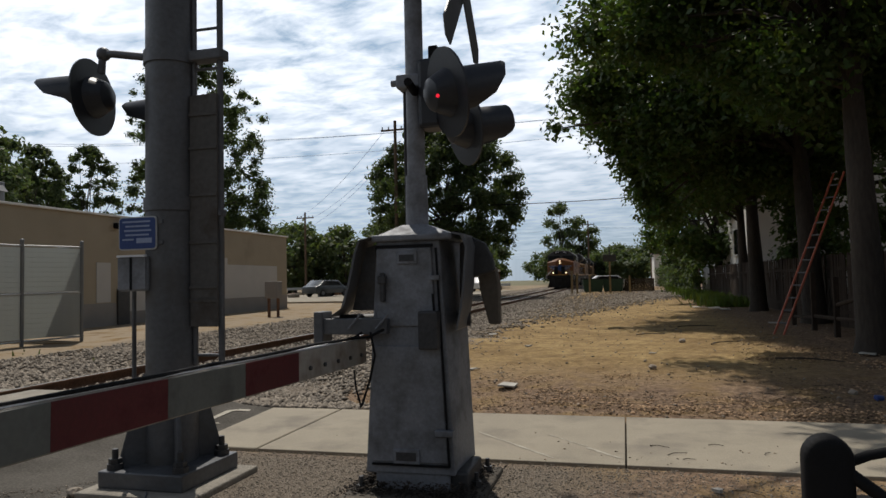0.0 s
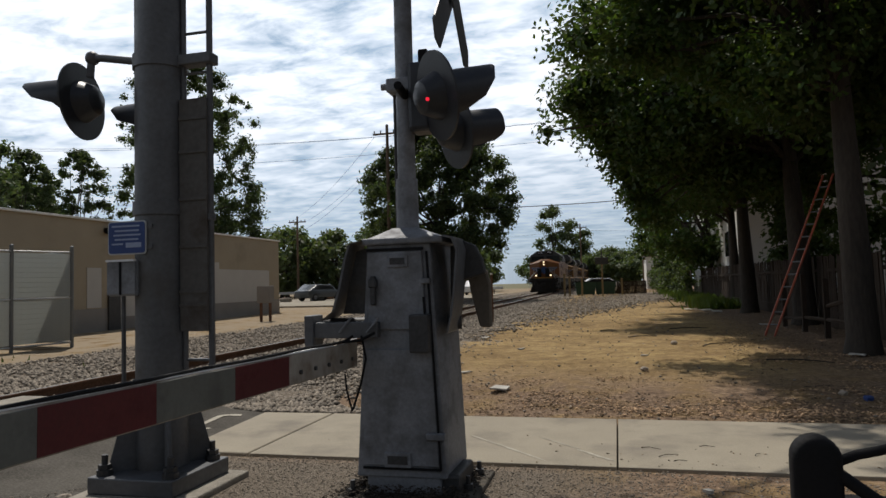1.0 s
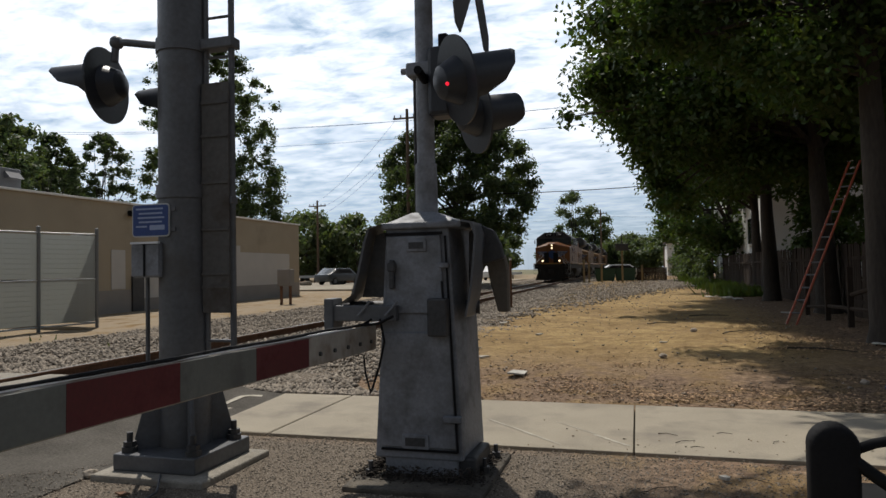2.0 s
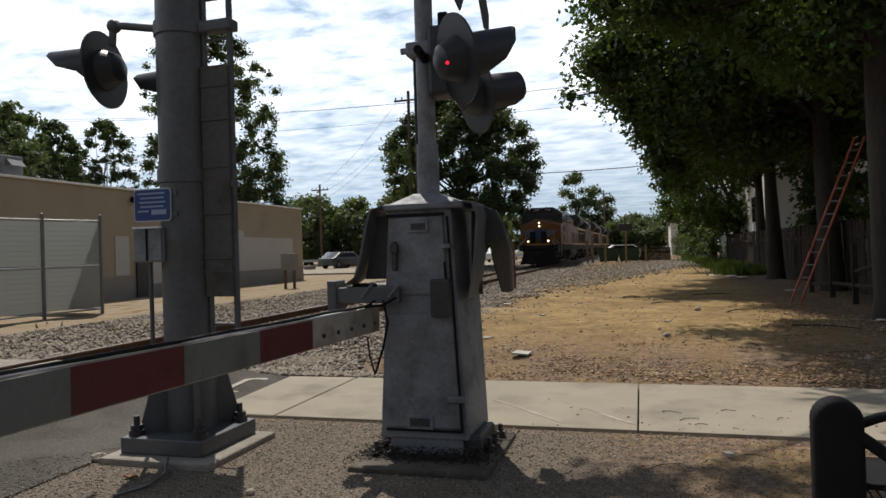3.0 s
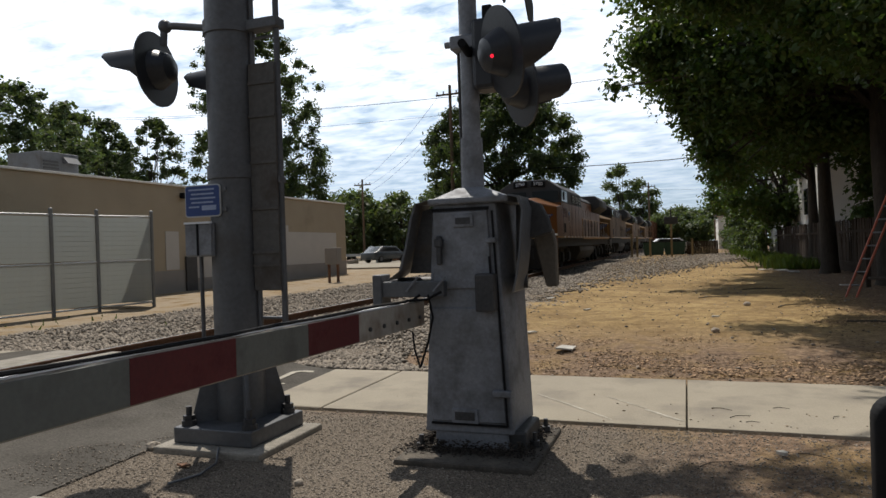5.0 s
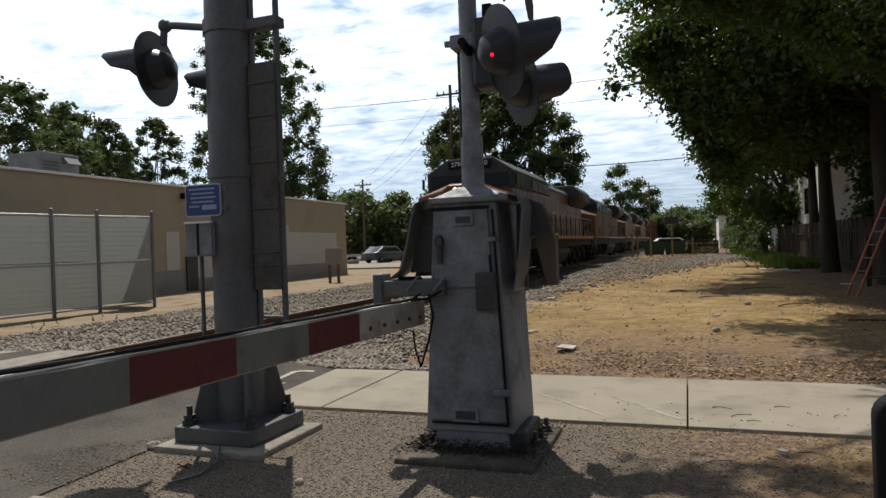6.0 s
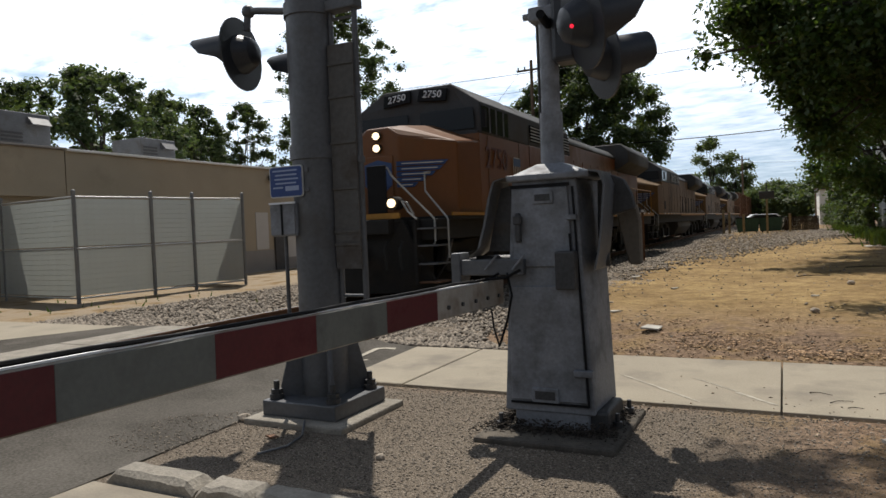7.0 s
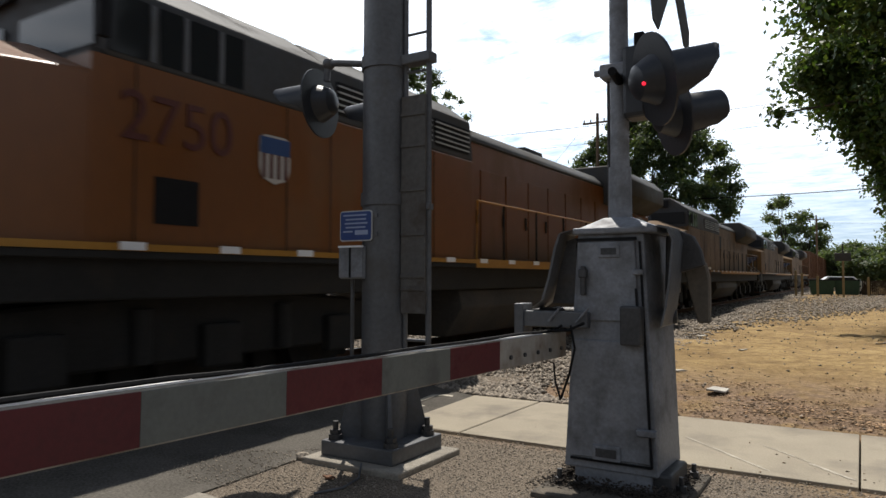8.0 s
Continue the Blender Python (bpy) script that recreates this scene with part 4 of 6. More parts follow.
def build_gate():
    g = thing("crossing_gate", pose(0, 0, 0), "grey level crossing gate machine on a cast base", "crossing gate")
    # foundation: its dark colour holds caked dirt and the gate's shadow
    fd = part("foundation", bx(-1.80, -0.86, 4.12, 5.15, -0.2, 0.035, bev=0.02), DIRTYSHADECONC, g, "dirty concrete foundation darkened as if in the gate's shade")
    bm = bx(-1.62, -1.10, 4.47, 5.0, 0.03, 0.17, bev=0.01)
    part("plinth", bm, SILVER, g)
    bm = bx(-1.14, -0.98, 4.5, 4.95, 0.02, 0.16, bev=0.02)
    part("base_flange", bm, DARKSTEEL, g)
    for x, y in ((-1.70, 4.40), (-0.95, 4.62), (-1.70, 5.05), (-0.95, 5.0)):
        b = rod((x, y, 0), (x, y, 0.13), 0.016, 10)
        cyl(b, (x, y, 0.035), (x, y, 0.075), 0.035, 0.035, 6)
        part("anchor_bolt", b, DARKSTEEL, g)
    # tapered housing: wide at the foot, front towards -y
    z0, z1 = 0.14, 1.72
    bm = bmesh.new()
    lo = [(-1.69, 4.46), (-1.06, 4.46), (-1.045, 5.03), (-1.60, 5.03)]
    hi = [(-1.60, 4.50), (-1.145, 4.50), (-1.09, 4.98), (-1.56, 4.98)]
    lv = [bm.verts.new((x, y, z0)) for x, y in lo]
    hv = [bm.verts.new((x, y, z1)) for x, y in hi]
    bm.faces.new(lv); bm.faces.new(hv[::-1])
    for i in range(4):
        bm.faces.new((lv[i], lv[(i + 1) % 4], hv[(i + 1) % 4], hv[i]))
    bmesh.ops.recalc_face_normals(bm, faces=bm.faces[:])
    part("housing", bevelled(bm, 0.012, 2), SILVER, g, "scuffed aluminium painted housing")

    def front(x0, x1, za, zb, proud, name, mat, bev=0.006, label="", parent=g):
        """A plate lying on the sloping front."""
        def yy(z):
            return 4.46 + 0.04 * (z - z0) / (z1 - z0)

        def lean(x, z):
            """The right edge of the front leans outwards towards the foot."""
            return x + 0.075 * (1.66 - z) / 1.5 * min(1.0, max(0.0, (x + 1.60) / 0.42))
        b = bmesh.new()
        pts = []
        for z in (za, zb):
            for x in (x0, x1):
                pts.append(b.verts.new((lean(x, z), yy(z) - proud, z)))
        back = []
        for z in (za, zb):
            for x in (x0, x1):
                back.append(b.verts.new((lean(x, z), yy(z) + 0.004, z)))
        a, c = pts, back
        b.faces.new((a[0], a[1], a[3], a[2])); b.faces.new((c[0], c[2], c[3], c[1]))
        b.faces.new((a[0], a[2], c[2], c[0])); b.faces.new((a[1], c[1], c[3], a[3]))
        b.faces.new((a[2], a[3], c[3], c[2])); b.faces.new((a[0], c[0], c[1], a[1]))
        bmesh.ops.recalc_face_normals(b, faces=b.faces[:])
        if bev:
            bevelled(b, bev, 1)
        return part(name, b, mat, parent, label)
    up = front(-1.595, -1.20, 1.13, 1.665, 0.018, "upper_door", SILVER, 0.006, "grey access door")
    front(-1.445, -1.30, 1.556, 1.64, 0.03, "number_plate_frame", SILVER, 0.004, "", up)
    front(-1.425, -1.32, 1.575, 1.62, 0.034, "text_bar", DARKSTEEL, 0, "", up)
    front(-1.565, -1.53, 1.30, 1.50, 0.05, "door_handle", DARKSTEEL, 0.008, "dark lever handle", up)
    front(-1.575, -1.52, 1.42, 1.48, 0.06, "latch", DARKSTEEL, 0.008, "", up)
    front(-1.22, -1.15, 1.44, 1.475, 0.035, "hinge", SILVER, 0.004, "", up)
    lowd = front(-1.635, -1.175, 0.22, 1.0, 0.014, "lower_door", SILVER, 0.006, "grey lower access door with a dark seal")
    for a, b, c, d in ((-1.175, -1.163, 0.20, 1.66), (-1.64, -1.17, 0.196, 0.21), (-1.60, -1.19, 1.67, 1.69)):
        front(a, b, c, d, 0.016, "door_seal", BLACK, 0)
    front(-1.50, -1.34, 0.213, 0.31, 0.028, "nameplate", SILVER, 0.004, "", lowd)
    front(-1.48, -1.36, 0.235, 0.29, 0.032, "text_bar", DARKSTEEL, 0, "", lowd)
    front(-1.24, -1.12, 0.40, 0.445, 0.045, "latch", SILVER, 0.006, "", lowd)
    # lid with pyramid cap
    part("lid", bx(-1.63, -1.05, 4.47, 5.0, 1.715, 1.76, bev=0.012), SILVER, g)
    bm = bmesh.new()
    a = [bm.verts.new(p) for p in ((-1.60, 4.5, 1.76), (-1.08, 4.5, 1.76), (-1.08, 4.97, 1.76), (-1.60, 4.97, 1.76))]
    b = [bm.verts.new(p) for p in ((-1.46, 4.65, 1.84), (-1.28, 4.65, 1.84), (-1.28, 4.83, 1.84), (-1.46, 4.83, 1.84))]
    bm.faces.new(b)
    for i in range(4):
        bm.faces.new((a[i], a[(i + 1) % 4], b[(i + 1) % 4], b[i]))
    bm.faces.new(a[::-1])
    bmesh.ops.recalc_face_normals(bm, faces=bm.faces[:])
    part("cap", bevelled(bm, 0.006, 1), SILVER, g, "sloped cap below the mast")
    # mast
    MX, MY = -1.37, 4.74
    bm = rod((MX, MY, 1.83), (MX, MY, 5.3), 0.066, 28)
    cyl(bm, (MX, MY, 1.83), (MX, MY, 2.2), 0.082, 0.078, 28)
    part("mast", bm, SILVER, g, "slim aluminium mast", smooth=True)
    part("conduit", rod((MX - 0.085, MY + 0.02, 1.8), (MX - 0.085, MY + 0.02, 2.9), 0.012, 8), DARKSTEEL, g)
    # clamp and lamp bracket
    part("lamp_clamp", bx(MX - 0.115, MX + 0.115, MY - 0.1, MY + 0.1, 2.83, 2.93, bev=0.015), SILVER, g)
    part("clamp_bolt", rod((MX - 0.16, MY - 0.05, 2.88), (MX - 0.09, MY - 0.05, 2.88), 0.025, 8), SILVER, g)
    part("crossarm", rod((MX + 0.05, MY - 0.32, 2.80), (MX - 0.05, MY + 0.5, 2.80), 0.03, 10), BLACK, g, smooth=True)
    part("lamp_terminal_box", bx(MX + 0.06, MX + 0.23, MY - 0.14, MY + 0.06, 2.52, 3.02, bev=0.03), DISC, g, "black terminal box")
    part("box_finial", bx(MX + 0.13, MX + 0.2, MY - 0.09, MY - 0.02, 3.02, 3.12, bev=0.01), BLACK, g)
    flasher("signal_lamp", g, (-1.035, 4.42, 2.70), 38, -13, ((0.0, 330), (0.14, 300), (0.28, 235), (0.37, 160), (0.42, 80)), rad=0.16)
    flasher("signal_lamp", g, (-1.10, 5.22, 2.64), 38, -9, ((0.0, 330), (0.14, 315), (0.28, 290), (0.34, 250), (0.36, 220)), rad=0.15)
    bm = bmesh.new(); bmesh.ops.create_uvsphere(bm, u_segments=10, v_segments=6, radius=0.013, matrix=Matrix.Translation((-1.069, 4.267, 2.640)))
    part("side_light", bm, REDGLOW, g, "small glowing red side light")
    # crossbuck boards high on the mast, ends hanging into view
    for sgn in (-1, 1):
        m = Matrix.Translation((-1.0 + 0.016 * sgn, 4.76, 3.56)) @ pose(0, 0, 0, 0, 0, 90) @ pose(0, 0, 0, 0, sgn * 48, 0)
        bm = prism([(-0.62, -0.11), (0.53, -0.11), (0.62, 0.0), (0.53, 0.11), (-0.62, 0.11), (-0.68, 0)], -0.006, 0.006, "y")
        bmesh.ops.transform(bm, matrix=m, verts=bm.verts[:])
        part("crossbuck_board", bm, GALV, g, "crossbuck board seen from the back")
    # arm support casting on the road side
    part("arm_shaft", rod((-2.0, 4.62, 1.16), (-1.0, 4.78, 1.16), 0.05, 16), DARKSTEEL, g, smooth=True)
    part("arm_support", bx(-2.0, -1.50, 4.40, 4.47, 1.08, 1.19, bev=0.008), GALV, g, "grey steel arm support bar")
    part("arm_plate", bx(-2.03, -1.96, 4.38, 4.55, 1.02, 1.24, bev=0.01), GALV, g)
    part("pivot_block", bx(-1.275, -1.14, 4.38, 4.48, 0.98, 1.235, bev=0.012), DARKSTEEL, g)
    for x in (-1.72, -1.52):
        part("brace", rod((x - 0.05, 4.38, 1.12), (x + 0.04, 4.38, 1.22), 0.008, 8), SILVER, g)
    # counterweight blades, curved
    for nm, x, off in (("counterweight_blade", -1.72, 0.0), ("counterweight_blade", -0.98, 0.0)):
        if x < -1.5:
            curve = [(-1.64, 1.735), (-1.71, 1.72), (-1.745, 1.62), (-1.79, 1.42), (-1.84, 1.26), (-1.93, 1.20)]
            bm = bmesh.new()
            prev = None
            for u, v in curve:
                cur = [bm.verts.new((u, 4.42, v)), bm.verts.new((u, 4.70, v)), bm.verts.new((u + 0.02, 4.70, v + 0.012)), bm.verts.new((u + 0.02, 4.42, v + 0.012))]
                if prev:
                    for k in range(4):
                        bm.faces.new((prev[k], prev[(k + 1) % 4], cur[(k + 1) % 4], cur[k]))
                else:
                    bm.faces.new(cur)
                prev = cur
            bm.faces.new(prev[::-1])
            bmesh.ops.recalc_face_normals(bm, faces=bm.faces[:])
            part(nm, bm, GALV, g, "curved steel counterweight arm", smooth=True)
            wb = prism([(-1.63, 1.70), (-1.70, 1.68), (-1.76, 1.45), (-1.81, 1.24), (-1.64, 1.24)], 4.56, 4.60, "y")
            part("blade_web", wb, DARKSTEEL, g)
        else:
            wb = prism([(-1.06, 1.70), (-0.97, 1.74), (-0.88, 1.70), (-0.83, 1.60), (-0.81, 1.50), (-0.96, 1.46), (-1.04, 1.42), (-1.07, 1.30)], 4.74, 4.80, "y")
            part(nm, bevelled(wb, 0.008, 1), DARKSTEEL, g, "dark curved counterweight arm")
            wb = prism([(-0.97, 1.52), (-0.83, 1.53), (-0.805, 1.42), (-0.805, 1.115), (-0.885, 1.115), (-0.945, 1.36)], 4.86, 4.94, "y")
            part("counterweight", bevelled(wb, 0.01, 1), COUNTER, g, "hanging steel counterweight plate")
            bm = bmesh.new()
            prev = None
            for u, v in [(-1.10, 1.72), (-1.06, 1.755), (-0.99, 1.74), (-0.96, 1.66), (-0.985, 1.4), (-1.01, 1.22), (-1.04, 1.10)]:
                cur = [bm.verts.new((u, 4.47, v)), bm.verts.new((u, 4.78, v)), bm.verts.new((u + 0.015, 4.78, v + 0.01)), bm.verts.new((u + 0.015, 4.47, v + 0.01))]
                if prev:
                    for k in range(4):
                        bm.faces.new((prev[k], prev[(k + 1) % 4], cur[(k + 1) % 4], cur[k]))
                else:
                    bm.faces.new(cur)
                prev = cur
            bm.faces.new(prev[::-1])
            bmesh.ops.recalc_face_normals(bm, faces=bm.faces[:])
            part("side_shroud", bm, GALV, g, smooth=True)
    # cables
    part("cable", tube(bmesh.new(), [(-1.60, 4.36, 1.10), (-1.56, 4.33, 0.95), (-1.60, 4.33, 0.78), (-1.66, 4.34, 0.62), (-1.68, 4.36, 0.60)], 0.008, 6), BLACK, g, "black hanging cable")
    part("cable", tube(bmesh.new(), [(-1.74, 4.40, 0.84), (-1.72, 4.38, 0.72), (-1.68, 4.37, 0.60)], 0.007, 6), BLACK, g)
    part("cable", tube(bmesh.new(), [(-1.66, 4.36, 1.10), (-1.72, 4.33, 1.06), (-1.60, 4.33, 1.07), (-1.50, 4.35, 1.12)], 0.010, 6), BLACK, g)
    part("cable", tube(bmesh.new(), [(-1.18, 4.43, 1.35), (-1.17, 4.42, 1.22), (-1.24, 4.42, 1.14)], 0.008, 6), BLACK, g)
    # boom with reflective bands
    boom = part("boom", bx(-1.772, -1.728, -5.0, 4.61, 0.865, 1.04, bev=0.008), ARMWOOD, g, "long lowered gate boom")
    boom.matrix_basis = pose(0, 4.61, 0.953, -0.8, 0, 0) @ pose(0, -4.61, -0.953)
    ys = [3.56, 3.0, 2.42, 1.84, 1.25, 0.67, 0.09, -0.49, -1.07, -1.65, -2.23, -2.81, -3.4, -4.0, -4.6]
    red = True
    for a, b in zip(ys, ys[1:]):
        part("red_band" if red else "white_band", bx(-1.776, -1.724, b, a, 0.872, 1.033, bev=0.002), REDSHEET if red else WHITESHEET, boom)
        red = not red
    pts = []
    random.seed(21)
    yy = 4.5
    while yy > -4.8:
        pts.append((-1.74 + random.uniform(-0.006, 0.006), yy, 1.052 + random.uniform(-0.004, 0.01)))
        yy -= 0.35
    part("boom_cable", tube(bmesh.new(), pts, 0.009, 6), BLACK, boom, "black cable along the top of the boom", smooth=True)
    # thin white strip paints the sunlight along the boom's top
    part("boom_edge", bx(-1.765, -1.735, -5.0, 4.2, 1.040, 1.046), SIGNWHITE, boom)
    for y in (4.5, 4.3, 4.1, 3.9, 3.7):
        part("bolt_head", rod((-1.772, y, 0.93), (-1.715, y, 0.93), 0.014, 6), DARKSTEEL, boom)


build_cantilever_mast()
build_gate()


def build_bench():
    b = thing("bench", pose(0.885, 3.35, -0.07, 0, 0, 0), "black metal street bench with a mesh back and rounded end", "bench")
    # end panel with a rounded top
    w, h = 0.10, 0.80
    pts = [(-w, 0.05), (-w, h - 0.1)] + [(-w * math.cos(radians(a)), h - 0.1 + 0.1 * math.sin(radians(a))) for a in range(15, 180, 15)] + [(w, h - 0.1), (w, 0.05)]
    part("end_panel", bevelled(prism(pts, -0.06, 0.06, "y"), 0.03, 3), BLACK, b, "thick rounded black end panel", smooth=True)
    part("foot", bx(-0.14, 0.14, -0.1, 0.1, 0.06, 0.12, bev=0.01), BLACK, b)
    part("arm_tube", tube(bmesh.new(), [(0.06, -0.02, 0.68), (0.16, 0.0, 0.715), (0.32, 0.03, 0.745), (0.55, 0.05, 0.755), (1.6, 0.1, 0.755)], 0.022, 10), BLACK, b, smooth=True)
    part("back_tube", tube(bmesh.new(), [(0.08, -0.03, 0.64), (0.16, -0.04, 0.58), (0.30, -0.05, 0.48), (0.55, -0.05, 0.42), (1.6, -0.05, 0.40)], 0.028, 10), BLACK, b, smooth=True)
    bm = bmesh.new()
    for i in range(40):
        x = 0.10 + i * 0.034
        for s in (-1, 1):
            a, c = Vector((x, -0.02, 0.12)), Vector((x + s * 0.17, -0.02, 0.42))
            cyl(bm, a, c, 0.004, 0.004, 4)
    part("mesh_back", bm, BLACK, b, "black diamond mesh panel")
    part("seat", bx(0.1, 1.6, 0.0, 0.42, 0.40, 0.43, bev=0.01), BLACK, b)
    part("end_leg", bx(1.55, 1.62, -0.05, 0.4, 0.06, 0.45, bev=0.01), BLACK, b)


build_bench()


# ---- trees ----
def leaves(name, clumps, count, size, mat, parent, seed, flat=0.8):
    """One mesh of small folded leaves gathered in clumps (x, y, z, radius)."""
    r = np.random.default_rng(seed)
    C = np.array(clumps, float)
    wgt = C[:, 3] ** 2.2
    pick = r.choice(len(C), count, p=wgt / wgt.sum())
    d = r.normal(0, 1, (count, 3))
    d /= np.linalg.norm(d, axis=1, keepdims=True)
    rad = C[pick, 3] * np.minimum(np.abs(r.normal(0, 0.6, count)), 1.0 + 0.1 * r.uniform(0, 1, count))
    P = C[pick, :3] + d * rad[:, None] * np.array((1, 1, flat))
    s = r.uniform(0.6, 1.3, count)[:, None] * size
    n = d * 0.6 + r.normal(0, 0.7, (count, 3)) + np.array((0, 0, 0.5))
    n /= np.linalg.norm(n, axis=1, keepdims=True)
    u = np.cross(n, r.normal(0, 1, (count, 3)))
    u /= np.linalg.norm(u, axis=1, keepdims=True) + 1e-9
    v = np.cross(n, u)
    tip, tail = P + u * s, P - u * s
    l, q = P + v * s * 0.55 + n * s * 0.15, P - v * s * 0.55 + n * s * 0.15
    V = np.stack([tip, l, tail, q], 1).reshape(-1, 3)
    F = np.arange(count * 4).reshape(-1, 4)
    F = np.concatenate([F[:, [0, 1, 2]], F[:, [0, 2, 3]]], 0)
    return from_arrays(name, V, F, mat, parent)


def tree(x, y, height, rx, trunk_h, label, mat, n_clumps=60, n_leaves=20000, leaf=0.11, seed=1, trunk_r=0.25, centre=(0, 0), zlo=None, clump=(0.5, 1.1), kind="tree", ry=None, lean=(0, 0), extra=()):
    random.seed(seed)
    g = gzf(x, y)
    t = thing("tree", pose(x, y, g), label, kind, "trees")
    ry = ry or rx
    zc0 = trunk_h if zlo is None else zlo
    cl = []
    cz, rz = (height + zc0) / 2, (height - zc0) / 2
    tries = 0
    while len(cl) < n_clumps and tries < 4000:
        tries += 1
        a = random.uniform(0, math.tau)
        k = random.uniform(0.25, 1) ** 0.6
        w = random.uniform(-1, 1)
        prof = math.sqrt(max(0, 1 - w * w)) * (1.0 + 0.25 * noise.noise((math.cos(a) * 1.5 + seed, math.sin(a) * 1.5, w * 2)))
        cx, cy = centre[0] + math.cos(a) * rx * k * prof, centre[1] + math.sin(a) * ry * k * prof
        c = random.uniform(*clump)
        cl.append((cx, cy, cz + w * (rz - c * 0.5), c))
    # trunk and limbs
    bm = bmesh.new()
    top = Vector((centre[0] * 0.18 + lean[0], centre[1] * 0.3 + lean[1], cz))
    pts = [Vector((0, 0, -0.3)), Vector((0.03, 0.02, 0.3)), Vector((top.x * 0.15, top.y * 0.15, trunk_h * 0.6)), Vector((top.x * 0.4, top.y * 0.4, trunk_h)), top]
    tube(bm, pts, [trunk_r * 1.5, trunk_r * 1.1, trunk_r * 0.95, trunk_r * 0.8, trunk_r * 0.3], 12)
    near = n_leaves >= 36000
    if near:
        part("trunk", bm, BARK, t, "rough dark bark", smooth=True)
    for i in range(0, len(cl), max(1, len(cl) // 26)):
        e = Vector(cl[i][:3])
        f = random.uniform(0.15, 0.8)
        s = pts[3].lerp(top, f)
        midp = s.lerp(e, 0.5) + Vector((random.uniform(-0.3, 0.3), random.uniform(-0.3, 0.3), 0.25))
        rr = trunk_r * 0.32
        if near:
            part("limb", tube(bmesh.new(), [s, midp, e], [rr, rr * 0.6, rr * 0.2], 6), BARK, t, smooth=True)
        else:
            tube(bm, [s, midp, e], [rr, rr * 0.6, rr * 0.2], 6)
    for i in range(0, len(extra) if near else 0, 3):
        e = Vector(extra[i][:3])
        s = pts[3].lerp(top, 0.3)
        midp = s.lerp(e, 0.55) + Vector((0, 0, 0.6))
        part("limb", tube(bmesh.new(), [s, midp, e], [trunk_r * 0.3, trunk_r * 0.2, 0.02], 6), BARK, t, smooth=True)
    if not near:
        part("trunk", bm, BARK, t, smooth=True)
    leaves("crown", cl + list(extra), n_leaves, leaf, mat, t, seed)
    return t


DARKTREE = "tall shade tree with dense dark green leaves"
# the row along the fence
tree(4.15, 13.3, 12.5, 4.4, 3.8, DARKTREE, LEAF_NEAR, 170, 190000, 0.08, 1, 0.24, (-0.7, 0.8), 4.3, (0.6, 1.2),
     extra=[(-4.6 - 0.35 * i + (i % 3) * 0.9, -6.0 + (i % 4) * 0.5, 8.6 + (i % 5) * 0.5, 0.55) for i in range(9)] + [(-1.5 - 0.5 * i, -4.5 + 0.3 * i, 8.8, 0.6) for i in range(6)] + [(-1.2 - 0.32 * i, -1.9 - 0.55 * (i % 5), 7.8 + 0.45 * (i % 4), 0.6) for i in range(12)])
tree(5.0, 20.5, 13.5, 5.4, 3.6, DARKTREE, LEAF_NEAR, 180, 170000, 0.095, 2, 0.28, (-0.9, 2.0), 3.7, (0.7, 1.3),
     extra=[(-6.9 + 3.3 * (i * 0.618 % 1) + 1.3 * (i * 0.377 % 1), 1.5 + 1.8 * (i * 0.618 % 1), 6.2 - 2.9 * (i * 0.618 % 1) + 2.0 * (i * 0.377 % 1), 0.5 + 0.3 * (i * 0.377 % 1)) for i in range(34)]
     + [(-4.0 + 0.2 * i, 1.5 + 0.8 * i, 3.3 + 0.3 * (i % 3), 0.55) for i in range(6)])
tree(4.75, 27.0, 13.0, 5.2, 3.2, DARKTREE, LEAF_NEAR, 150, 80000, 0.12, 3, 0.27, (-0.6, 1.0), 4.4, (0.7, 1.4))
tree(5.6, 35.0, 12.0, 4.6, 2.6, DARKTREE, LEAF_NEAR, 90, 36000, 0.13, 4, 0.25, (-0.6, 0), 4.2, (0.7, 1.4))
tree(5.9, 46.0, 11.5, 4.6, 2.4, DARKTREE, LEAF_NEAR, 80, 26000, 0.15, 5, 0.25, (-0.5, 0), 2.0, (0.8, 1.5))
tree(6.6, 60.0, 11.0, 4.6, 2.4, DARKTREE, LEAF_NEAR, 70, 20000, 0.18, 6, 0.25, (-0.5, 0), 1.8, (0.8, 1.6))
tree(7.5, 78.0, 10.0, 4.5, 2.0, DARKTREE, LEAF_MID, 60, 14000, 0.22, 7, 0.25, (-0.4, 0), 1.5, (0.9, 1.6))
tree(9.0, 24.0, 13.0, 4.5, 2.5, DARKTREE, LEAF_NEAR, 80, 26000, 0.14, 8, 0.25, (0, 0), 1.2, (0.9, 1.5))
tree(8.6, 15.5, 12.0, 4.0, 2.5, DARKTREE, LEAF_NEAR, 80, 26000, 0.14, 9, 0.25, (0, 0), 1.2, (0.9, 1.5))
tree(8.2, 33.0, 9.5, 1.9, 1.0, DARKTREE, LEAF_NEAR, 60, 22000, 0.12, 20, 0.12, (0, 0), 0.3, (0.5, 0.9))
